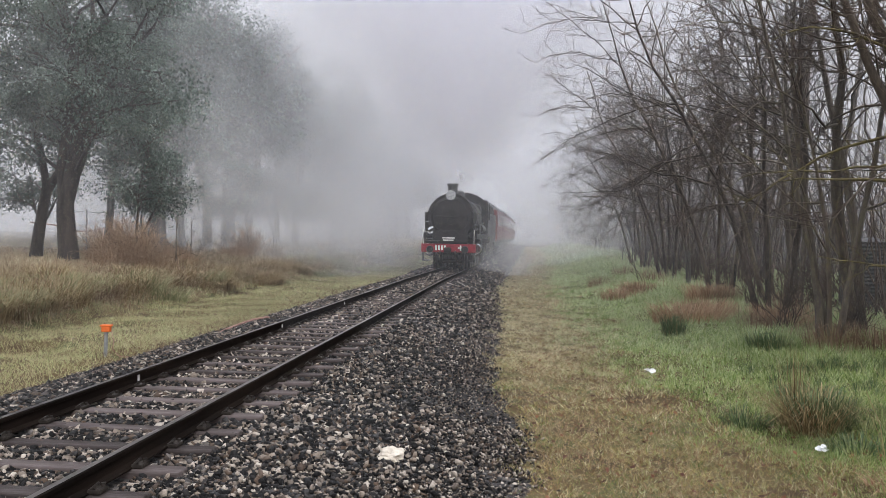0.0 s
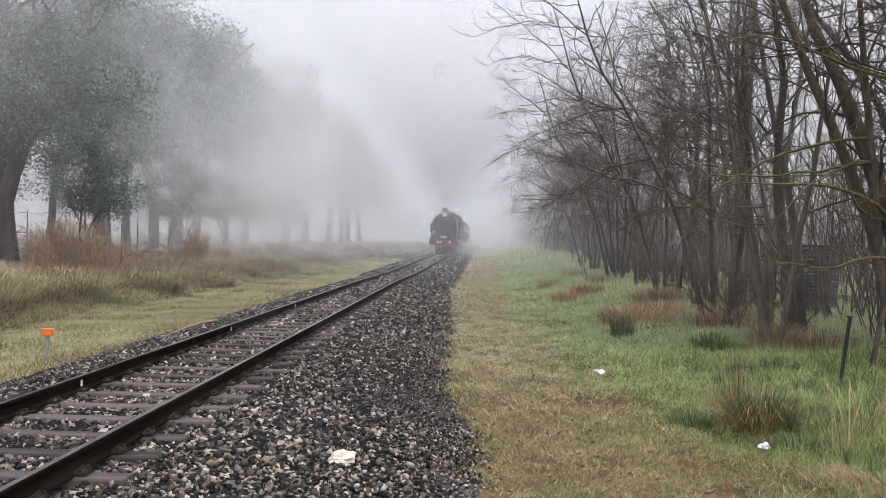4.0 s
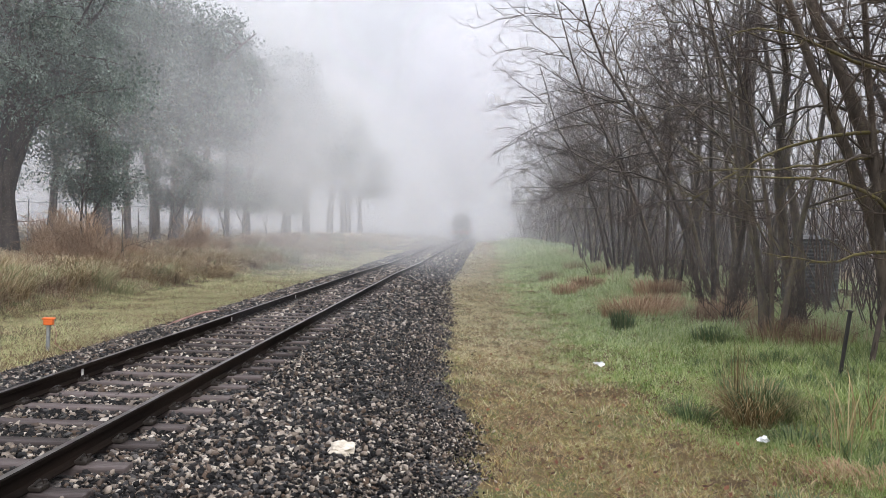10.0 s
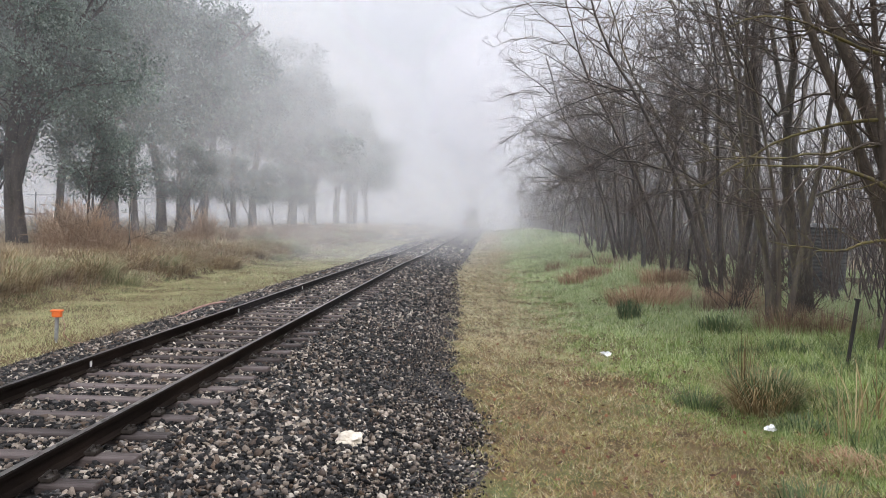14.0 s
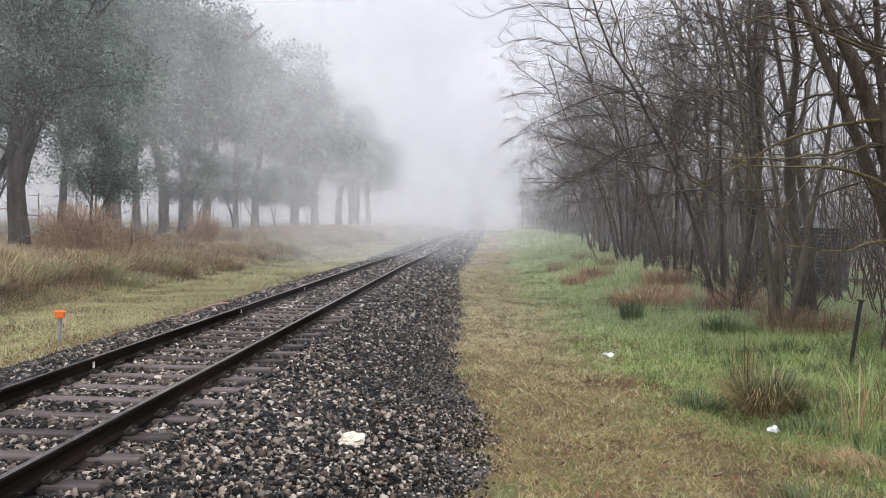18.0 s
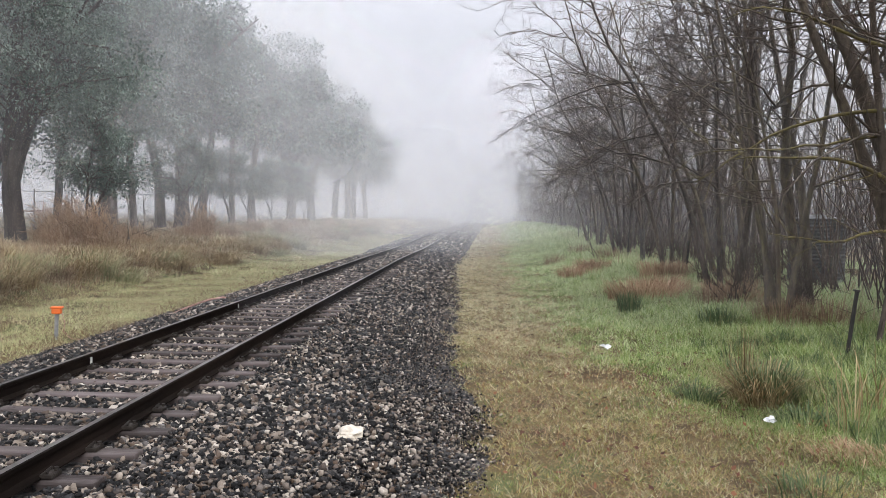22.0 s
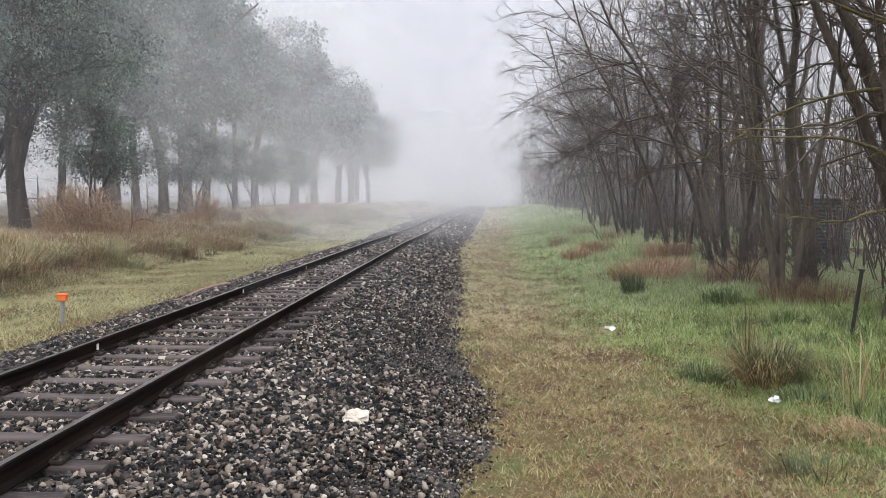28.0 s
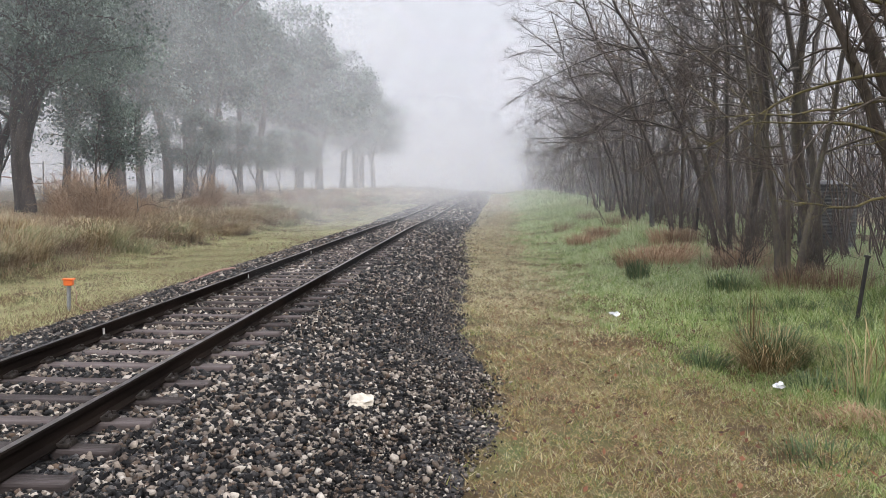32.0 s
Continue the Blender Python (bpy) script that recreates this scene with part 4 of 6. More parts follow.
    for sx in (-1, 1):
        bm = bmesh.new()
        box(bm, (sx * 1.36, 9.4, 2.25), (0.06, 2.0, 1.0), 0.01)
        box(bm, (sx * 1.36, 8.55, 3.25), (0.06, 0.3, 1.05), 0.01)
        box(bm, (sx * 1.36, 10.25, 3.25), (0.06, 0.3, 1.05), 0.01)
        part("cab_side", bm, BLACK, lo)
        part("cab_front", bar((sx * 1.15, 8.42, 2.9), (0.46, 0.06, 2.0), 0.01), BLACK, lo)
        part("spectacle_glass", bar((sx * 1.12, 8.38, 3.2), (0.3, 0.015, 0.5)), GLASS_DARK, lo, "dark cab front window")
        part("cab_step", bar((sx * 1.3, 9.9, 0.6), (0.3, 0.5, 0.05)), BLACK, lo)
    bm = bmesh.new()
    rod(bm, (0, 8.3, 2.68), (0, 10.7, 2.68), 1.66, sides=48)
    bmesh.ops.bisect_plane(bm, geom=bm.verts[:] + bm.edges[:] + bm.faces[:], plane_co=(0, 0, 3.7), plane_no=(0, 0, 1), clear_inner=True)
    part("cab_roof", bm, BLACK, lo)
    # guard irons, coupling, pilot
    for sx in (-1, 1):
        bm = bmesh.new()
        box(bm, (sx * 0.74, 0.3, 0.52), (0.1, 0.14, 0.8), 0.015)
        part("guard_iron", bm, BLACK, lo)
    bm = bmesh.new()
    box(bm, (0, -0.18, 1.0), (0.26, 0.5, 0.26), 0.05)
    box(bm, (0, -0.42, 1.0), (0.34, 0.16, 0.34), 0.05)
    part("coupling", bm, IRON, lo)
    for sx, dx in ((0.35, 0.0), (-0.4, 0.0)):
        tb = Tube()
        tb.run([Vector((sx, -0.03, 0.98)), Vector((sx, -0.2, 0.85)), Vector((sx + 0.04, -0.22, 0.55)), Vector((sx + 0.12, -0.12, 0.4))], [0.035] * 4, 8)
        part("brake_hose", tb.mesh("brake_hose", [IRON]), None, lo)
    for y in (1.3, 3.3):
        wheel_set(lo, y, 0.42)
    for y in (4.6, 6.4, 8.2):
        wheel_set(lo, y, 0.86)
    return lo


def tender():
    te = tagged(new("tender"), "black coal tender coupled behind the locomotive", "tender")
    part("tank", bar((0, 3.4, 2.15), (2.7, 6.4, 1.9), 0.08), BLACK, te)
    part("frame", bar((0, 3.4, 1.0), (2.3, 6.6, 0.35), 0.03), BLACK, te)
    bm = bmesh.new()
    rg = random.Random(3)
    for _ in range(60):
        s = rg.uniform(0.25, 0.6)
        bmesh.ops.create_icosphere(bm, subdivisions=1, radius=s, matrix=Matrix.Translation((rg.uniform(-0.9, 0.9), rg.uniform(0.9, 5.6), 3.0 + rg.uniform(-0.1, 0.3))))
    part("coal", bm, SOOT, te, "heap of black coal")
    for y in (1.0, 2.2, 4.6, 5.8):
        wheel_set(te, y, 0.45)
    return te


def coach(length=18.0):
    co = tagged(new("passenger_coach"), "maroon passenger coach with a rounded grey roof", "railway coach", group="coaches of the train")
    part("body", bar((0, length / 2, 2.35), (2.85, length, 2.3), 0.06), MAROON, co, "maroon painted body")
    bm = bmesh.new()
    rod(bm, (0, 0.05, 2.2), (0, length - 0.05, 2.2), 1.98, sides=48)
    bmesh.ops.bisect_plane(bm, geom=bm.verts[:] + bm.edges[:] + bm.faces[:], plane_co=(0, 0, 3.5), plane_no=(0, 0, 1), clear_inner=True)
    part("roof", bm, GALV, co, "weathered grey roof")
    part("underframe", bar((0, length / 2, 1.05), (2.5, length, 0.28), 0.03), BLACK, co)
    for k in range(9):
        for sx in (-1, 1):
            y = 1.4 + k * (length - 2.8) / 8
            w = part("window", bar((sx * 1.425, y, 2.75), (0.03, 1.0, 0.85), 0.01), GLASS_DARK, co, "dark coach window")
            part("window_frame", bar((sx * 1.432, y, 2.28), (0.05, 1.1, 0.06)), MAROON, w)
    part("end_door", bar((0, -0.01, 2.2), (0.75, 0.03, 1.9), 0.01), GLASS_DARK, co)
    for y in (2.0, 4.2, length - 4.2, length - 2.0):
        wheel_set(co, y, 0.46)
    return co


loco, tend = locomotive(), tender()
coaches = [coach()]
coaches.append(copy_thing(coaches[0], pose(0, 0, 0)))
coaches.append(copy_thing(coaches[0], pose(0, 0, 0)))

# ---------------------------------------------------------------- mist and smoke
MIST_Y = (15, 22, 29, 37, 46, 56, 67, 79, 92, 107, 125, 150, 185, 230, 290, 380)
MIST_A = (0.02, 0.045, 0.075, 0.115, 0.17, 0.25, 0.33, 0.39, 0.44, 0.5, 0.57, 0.66, 0.77, 0.87, 0.95, 0.985)


def mist_bank(y, density, k, aside=0):
    m = vapour("mist_" + str(k), (0.93, 0.93, 0.95) if aside else ((0.87, 0.87, 0.9) if y < 100 else (0.78, 0.795, 0.835)), density, 0.05, "sheet", 30.0 if aside else 34.0 + 0.12 * y, aside)
    w, h, n = 260.0 + y, 32.0 if aside else 36.0 + 0.12 * y, 24
    xs = np.linspace(-w, w, n)
    v = np.concatenate([np.stack([xs, 4 * np.sin(xs * 0.013 + k), np.full(n, z)], 1) for z in (-4.0, h)])
    f = np.stack([np.arange(n - 1), np.arange(1, n), np.arange(n + 1, 2 * n), np.arange(n, 2 * n - 1)], 1)
    ob = new("mist_bank", quick_mesh("mist_bank", v, f, [m], smooth=True))
    ob.matrix_basis = pose(0, y, 0)
    return tagged(ob, "thin bank of white morning mist hanging over the track", "mist", kind="stuff")


before = 0.0
for k, (y, a) in enumerate(zip(MIST_Y, MIST_A)):
    mist_bank(y, 1 - (1 - a) / (1 - before), k)
    before = a


for k, (y, a) in enumerate(((19, 0.1), (23.5, 0.18), (33.5, 0.14), (36.5, 0.26), (46.8, 0.24), (51, 0.24), (56, 0.3), (63, 0.34), (71, 0.36), (82, 0.42), (97, 0.5))):
    mist_bank(y, a, 20 + k, -1)
for k, (y, a) in enumerate(((14.3, 0.06), (16.2, 0.15), (18.9, 0.2), (22.5, 0.24), (27, 0.27), (33, 0.22), (40, 0.25), (49, 0.25), (60, 0.25), (74, 0.2))):
    mist_bank(y, a, 40 + k, 1)


def puff_mesh(name, r, mat, seed):
    """A ball of vapour: leaves of a sphere crossing at its centre, thinning out to the rim."""
    t = Tube()
    rng = random.Random(seed)
    for k in range(4):
        rot = Euler((1.57 + rng.uniform(-0.45, 0.45), 0, rng.uniform(-0.6, 0.6))).to_matrix()
        off = rot @ Vector((0, 0, (k - 1.5) * 0.25 * r))
        n = 20
        t.face([off + rot @ Vector((r * math.cos(2 * math.pi * i / n), r * math.sin(2 * math.pi * i / n), 0)) for i in range(n)])
    return t.mesh(name, [mat], smooth=False)


SIZES = (1.6, 3, 6, 10)
SMOKE = [vapour("coal_smoke_%d" % r, (0.94, 0.94, 0.97), 0.3, 1.3 / r, "ball", r) for r in SIZES]
STEAM = [vapour("white_steam_%d" % r, (0.98, 0.98, 0.98), 0.25, 1.6 / r, "ball", r) for r in SIZES]
THIN = vapour("spent_steam", (0.97, 0.97, 0.97), 0.14, 0.16, "ball", 10)
SMOKE_ME = [puff_mesh("smoke_puff", r, SMOKE[i], 40 + i) for i, r in enumerate(SIZES)]
STEAM_ME = [puff_mesh("steam_puff", r, STEAM[i], 50 + i) for i, r in enumerate(SIZES)] + [puff_mesh("steam_puff", 10, THIN, 57)]


def puff_plan():
    """Every puff: kind, size, place beside the chimney at the start (x, y, z), speed along the track, across and up."""
    rp = random.Random(14)
    out = [(0, 0, 0.05, -0.2, 4.9, 9, 0, 0), (0, 0, 0.4, 0.3, 5.7, 9, 0, 0), (0, 1, 0.9, 0.6, 6.9, 9, 0, 0)]
    for k in range(26):         # the plume, widening as it climbs and falling behind
        u = (k + 1) / 26
        w = 1.2 + 8.0 * u ** 0.8
        size = 1 if u < 0.16 else 2 if u < 0.5 else 3
        out.append((0, size, 2.2 * min(1, 4 * u) - 3.0 * u + rp.uniform(-0.75, 0.75) * w, rp.uniform(-2, 7) * u, 6.4 + 15.5 * u ** 0.9,
                    9 - 3.0 * u * u, 0.3 * u, 0.5 * u))
    for k in range(4):          # older smoke that hangs back and drifts across the line
        out.append((0, 3, rp.uniform(-7, 1), rp.uniform(8, 30), rp.uniform(10, 22), rp.uniform(3.5, 5.5), rp.uniform(0.5, 0.9), rp.uniform(0.0, 0.15)))
    for x, y, z in ((2.5, 4.0, 0.2), (5.6, 16.0, 2.5), (9.0, 18.0, 3.0)):
        out.append((1, 1 if z < 1 else 2, x, y, z, 9.0, 0.02, 0.0))        # steam beside the train
    for x, y, z in ((-6.0, 12.0, 2.0), (-8.0, 18.0, 5.0), (-7.0, 24.0, 8.0)):
        out.append((1, 2, x, y, z, 8.6, -0.03, 0.02))
    for k in range(9):          # steam blown among the gums, lifting slowly
        out.append((1, 4, rp.uniform(-19, -8), rp.uniform(-2, 34), rp.uniform(4, 17), rp.uniform(0.4, 1.6), rp.uniform(-0.25, 0.0), rp.uniform(0.3, 0.9)))
    for k in range(4):          # and low along the bank
        out.append((1, 4, rp.uniform(-15, -6), rp.uniform(-3, 22), rp.uniform(1, 4), rp.uniform(0.4, 2.0), rp.uniform(-0.3, 0.0), rp.uniform(0.5, 1.1)))
    return out


def motions():
    times = [0, 1, 2, 3, 4.5, 6, 7, 8, 9, 10, 12, 14, 16, 18, 20, 22, 24, 26, 28, 30, 32]
    walk(loco, [(t, on_track(train_front(t))) for t in times])
    walk(tend, [(t, on_track(train_front(t) + 11.0)) for t in times])
    for i, c in enumerate(coaches):
        walk(c, [(t, on_track(train_front(t) + 18.4 + 18.7 * i)) for t in times])

    def puff(kind, size):
        p = new(("smoke_puff", "steam_puff")[kind], (SMOKE_ME, STEAM_ME)[kind][size])
        return tagged(p, ("grey coal smoke drifting from the chimney", "white steam drifting beside the train")[kind], ("smoke", "steam")[kind], kind="stuff")

    for kind, size, x, y, z, vy, vx, vz in puff_plan():
        rows = []
        for t in (0, 4, 8, 12, 16, 20, 24, 28, 32):
            py = 41.6 + y + vy * t
            rows.append((t, pose(TRACK_X + float(bend(py)) + x + vx * t, py, z + vz * t + float(climb(py)), 0, 0, t * (1 if x > 0 else -1))))
        walk(puff(kind, size), rows)
    # a drift of steam that passes before the big gum
    for x, y, z in ((-15.5, 25.0, 12.0),):
        away = lambda t: 22.0 * (1 - float(smooth01(t, 0.3, 2.2)) + float(smooth01(t, 4.0, 8.5)))
        walk(puff(1, 4), [(t, pose(x, y, z + away(t), 0, 0, 0.5 * t)) for t in (0, 1, 2, 3, 4, 5, 6, 7, 8, 9, 32)])
    # spent steam that sinks onto the line after the train has gone
    for x, y, z in ((-1.0, 36.0, -4.0), (-3.0, 43.0, 1.0), (1.5, 57.0, 1.5), (-1.0, 76.0, 3.0)):
        sunk = lambda t: 17.0 * (1 - float(smooth01(t, 0.04 * y, 0.04 * y + 11)))
        walk(puff(1, 4), [(t, pose(TRACK_X + x + float(bend(y)), y, z + float(climb(y)) + sunk(t), 0, 0, 0.5 * t)) for t in (0, 3, 6, 9, 12, 16, 24, 32)])


# ---------------------------------------------------------------- grass
def blades(name, xs, ys, zs, hs, ws, lean, mat, seed, bent=False):
    """Loose blades of grass on the ground, one mesh."""
    r = np.random.RandomState(seed)
    n = len(xs)
    g = r.uniform(0, 2 * math.pi, n)
    a = r.uniform(0, 2 * math.pi, n)
    base = np.stack([xs, ys, zs - 0.01], 1)
    side = np.stack([np.cos(g), np.sin(g), np.zeros(n)], 1) * (ws * 0.5)[:, None]
    k = lean * r.uniform(0.3, 1.5, n)
    out = np.stack([np.cos(a), np.sin(a), np.zeros(n)], 1)
    tip = base + out * (hs * k)[:, None] + np.stack([np.zeros(n), np.zeros(n), hs / np.sqrt(1 + 0.6 * k * k)], 1)
    if not bent:
        v = np.stack([base - side, base + side, tip], 1).reshape(-1, 3)
        f = np.arange(3 * n).reshape(n, 3)
    else:
        mid = base + out * (hs * k * 0.3)[:, None] + np.stack([np.zeros(n), np.zeros(n), 0.62 * hs], 1)
        v = np.stack([base - side, base + side, mid + side * 0.7, mid - side * 0.7, tip], 1).reshape(-1, 3)
        o = 5 * np.arange(n)[:, None]
        f = np.concatenate([o + (0, 1, 2), o + (0, 2, 3), o + (3, 2, 4)], 0)
    return quick_mesh(name, v, f, [mat])


def scatter(seed, x0, x1, y0, y1, per_m2):
    r = np.random.RandomState(seed)
    n = int((x1 - x0) * (y1 - y0) * per_m2)
    x, y = r.uniform(x0, x1, n), r.uniform(y0, y1, n)
    return x + bend(y), y, r


def patch(x, y):
    """Uneven growth of the turf, about -1 to 1."""
    x, y = np.asarray(x, dtype=float), np.asarray(y, dtype=float)
    return 0.75 * lattice(x * 0.8, y * 0.7, 1) + 0.5 * lattice(x * 1.9 + 7, y * 1.7, 2) + 0.35 * lattice(x * 4.1, y * 3.7 + 5, 3)


def green_edge(y):
    return np.interp(y, (4, 6, 8, 9, 10, 13, 20, 30, 60), (3.2, 3.1, 2.95, 2.6, 2.2, 1.85, 1.65, 1.5, 1.5))


# mown turf beside the ballast: dry near the stones, green towards the fence
for i, (y0, y1, x1, d, w, h) in enumerate(((-6, 4.3, 6.5, 750, 0.016, 0.08), (4.3, 9, 6.0, 3800, 0.0085, 0.07), (9, 15, 8.0, 1400, 0.014, 0.08), (15, 25, 11.0, 1050, 0.017, 0.085),
                                           (25, 60, 13.0, 300, 0.034, 0.12), (60, 150, 11.0, 45, 0.1, 0.2))):
    x, y, r = scatter(300 + i, -0.9, x1, y0, y1, d)
    lx = x - bend(y)
    e = lx - green_edge(y) + 0.45 * patch(x, y) + 0.4 * patch(x * 3.1 + 2, y * 2.6) + r.normal(0, 0.45, len(x))
    keep = r.uniform(0, 1, len(x)) < smooth01(lx - turf_edge(y) + 0.2 * patch(x * 2.2, y * 2.2), -0.25, 0.35)
    rough_ = smooth01(lx, 2.2, 4.5)
    lump_ = smooth01(0.7 * patch(x * 4.4 + 9, y * 3.5) + 0.8 * patch(x * 11 + 1, y * 8.1), -0.7, 0.8)
    hs = h * r.uniform(0.4, 1.7, len(x)) * (0.45 + 0.9 * lump_ + rough_ * (0.2 + 1.4 * lump_))
    z = np.maximum(land(x, y), bed_z(x, y) - 0.16 * smooth01(lx - turf_edge(y), -0.05, 0.4))
    # the share of pale blades grows with distance, painting haze on top of dew
    dew_haze = r.uniform(0, 1, len(x)) < smooth01(y, 9, 21) * 0.85
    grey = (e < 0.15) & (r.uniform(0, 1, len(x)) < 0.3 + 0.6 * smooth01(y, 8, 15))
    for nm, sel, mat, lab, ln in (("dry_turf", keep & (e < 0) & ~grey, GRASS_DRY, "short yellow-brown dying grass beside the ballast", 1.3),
                                  ("pale_turf", keep & grey, GRASS_PALE, "short pale dewy dead grass, more of it far off for haze", 1.3),
                                  ("green_turf", keep & (e >= 0) & ~dew_haze & ~grey, GRASS_GREEN, "damp bright green grass towards the fence", 0.8),
                                  ("dewy_turf", keep & (e >= 0) & dew_haze & ~grey, GRASS_DEW_HAZE, "pale dewy green grass with haze in its colour", 0.8)):
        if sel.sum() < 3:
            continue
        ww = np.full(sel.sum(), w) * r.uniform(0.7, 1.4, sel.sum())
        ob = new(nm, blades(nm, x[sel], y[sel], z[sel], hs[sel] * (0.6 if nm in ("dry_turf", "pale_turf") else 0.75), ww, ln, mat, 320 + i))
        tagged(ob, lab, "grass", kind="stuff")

# tufts: blades crowding round their roots, taller in the green
def tufts(name, seed, x0, x1, y0, y1, per_m2, blades_each, h, w, mat, label, lush):
    x, y, r = scatter(seed, x0, x1, y0, y1, per_m2)
    side_ = x - bend(y) - green_edge(y) + 0.4 * patch(x, y)
    sel = (side_ > -0.1 if lush else (side_ < 0.5) & (x - bend(y) > turf_edge(y) + 0.15)) & (patch(x * 1.3 + 11, y * 1.3) > -0.35)
    x, y = x[sel], y[sel]
    big = r.uniform(0.5, 1.5, len(x)) * (0.7 + 0.5 * smooth01(patch(x * 2 + 3, y * 2), -0.3, 0.6))
    who = np.repeat(np.arange(len(x)), blades_each)
    n = len(who)
    px, py = x[who] + r.normal(0, 1, n) * 0.045 * big[who], y[who] + r.normal(0, 1, n) * 0.045 * big[who]
    ob = new(name, blades(name, px, py, land(px, py), h * big[who] * r.uniform(0.45, 1.2, n), w * r.uniform(0.7, 1.4, n), 0.9 if lush else 1.3, mat, seed + 1, bent=lush))
    return tagged(ob, label, "grass", kind="stuff")


GRASS_LUSH = thin(material("lush_green_grass", [(0.15, (0.06, 0.115, 0.025)), (0.4, (0.19, 0.27, 0.09)), (0.6, (0.34, 0.43, 0.18)), (0.85, (0.52, 0.55, 0.32))],
                           scale=5.0, rough=0.45, per="island", island=0.55), 0.4)
for k, (y0, y1, x1, d, e, w) in enumerate(((4.6, 11, 5.6, 26, 22, 0.006), (11, 19, 7.5, 7, 20, 0.009), (19, 34, 9.0, 3, 16, 0.015))):
    tufts("green_tuft_layer", 1300 + 7 * k, 1.0, x1, y0, y1, d, e, 0.1 + 0.015 * k, w, GRASS_LUSH, "lush green tufts standing in the damp grass", True)
# dark tufts paint the shade of the trees into the rank grass
tufts("rank_tuft_layer", 1330, 3.6, 6.8, 6.3, 13.5, 30, 20, 0.2, 0.008, REED, "rank green tufts near the fence, darkened for tree shade", True)
for k, (y0, y1, d, e, w, mat) in enumerate(((4.6, 9, 42, 12, 0.0045, GRASS_DRY), (9, 18, 22, 10, 0.007, GRASS_DRY), (4.6, 10, 30, 10, 0.0045, GRASS_PALE), (10, 20, 14, 9, 0.008, GRASS_PALE))):
    tufts("dry_tuft_layer", 1350 + 7 * k, -0.4, 3.6, y0, y1, d, e, 0.062, w, mat, "small withered tufts in the dying turf", False)

# red-brown dead blades in the dry turf, in patches
x, y, r = scatter(345, 0.1, 3.6, 4.3, 16, 700)
sel = (patch(x * 1.4 + 3, y * 1.2) + r.normal(0, 0.3, len(x)) > 0.25) & (x < green_edge(y) + 0.3)
x, y = x[sel], y[sel]
ob = new("dead_turf", blades("dead_turf", x, y, land(x, y), r.uniform(0.03, 0.07, len(x)), r.uniform(0.006, 0.012, len(x)), 1.6, BRACKEN, 346))
tagged(ob, "red-brown dead blades matted in the dry turf", "grass", kind="stuff")

# a few fallen leaves
x, y, r = scatter(347, 0.2, 4.5, 4.8, 15, 14)
n = len(x)
g = r.uniform(0, 6.28, n)
c = np.stack([x, y, land(x, y) + 0.045], 1)
u = np.stack([np.cos(g), np.sin(g), r.uniform(-0.5, 0.5, n)], 1) * r.uniform(0.02, 0.045, n)[:, None]
w = np.stack([-np.sin(g), np.cos(g), r.uniform(-0.5, 0.5, n)], 1) * r.uniform(0.012, 0.025, n)[:, None]
v = np.stack([c - u, c + w, c + u, c - w], 1).reshape(-1, 3)
dead_leaf = material("fallen_brown_leaf", [(0.1, (0.05, 0.02, 0.012)), (0.6, (0.14, 0.05, 0.025)), (1.0, (0.25, 0.11, 0.05))], scale=4, rough=0.7, per="island", island=0.9)
ob = new("fallen_leaf_scatter", quick_mesh("fallen_leaf_scatter", v, np.arange(4 * n).reshape(n, 4), [dead_leaf]))
tagged(ob, "small fallen brown leaves scattered on the turf", "fallen leaves", kind="stuff")

# straw thatch lying on the dry turf
x, y, r = scatter(340, 0.2, 5.5, 4.3, 14, 90)
sel = (x < green_edge(y) + 0.8) | (r.uniform(0, 1, len(x)) < 0.25)
x, y = x[sel], y[sel]
ob = new("straw_thatch", blades("straw_thatch", x, y, land(x, y) + 0.025, r.uniform(0.015, 0.04, len(x)), r.uniform(0.004, 0.008, len(x)), 4.5, STRAW, 341))
tagged(ob, "loose bleached straw lying on the turf", "straw", kind="stuff")

TUSSOCK_DEAD = thin(material("dark_dead_weed", [(0.1, (0.07, 0.042, 0.025)), (0.5, (0.16, 0.105, 0.06)), (0.9, (0.28, 0.2, 0.12))], scale=3, rough=0.85,
                             per="island", island=0.7), 0.25)
# verge beyond the track
x, y, r = scatter(350, -10.9, -6.35, 8, 26, 620)
keep = r.uniform(0, 1, len(x)) < smooth01(-(x - bend(y)), 6.4, 7.2)
x, y = x[keep], y[keep]
verge = material("verge_grass", [(0.2, (0.26, 0.2, 0.115)), (0.42, (0.44, 0.38, 0.23)), (0.58, (0.37, 0.4, 0.19)), (0.8, (0.58, 0.52, 0.34))],
                 scale=1.3, rough=0.8, per="island", island=0.4)
thin(verge, 0.35)
ob = new("verge_turf", blades("verge_turf", x, y, land(x, y), r.uniform(0.04, 0.12, len(x)), r.uniform(0.010, 0.018, len(x)), 1.0, verge, 351))
tagged(ob, "mown yellow-green verge grass beyond the track", "grass", kind="stuff")
x, y, r = scatter(352, -10.9, -6.6, 26, 75, 170)
ob = new("verge_turf", blades("verge_turf", x, y, land(x, y), r.uniform(0.06, 0.16, len(x)), r.uniform(0.03, 0.05, len(x)), 1.0, verge, 353))
tagged(ob, "mown yellow-green verge grass beyond the track", "grass", kind="stuff")

# brown dead weeds along the edge of the stones
x, y, r = scatter(354, -7.3, -6.2, 12, 40, 130)
sel = patch(x * 1.5, y * 0.9 + 3) + r.normal(0, 0.3, len(x)) > -0.05
x, y = x[sel], y[sel]
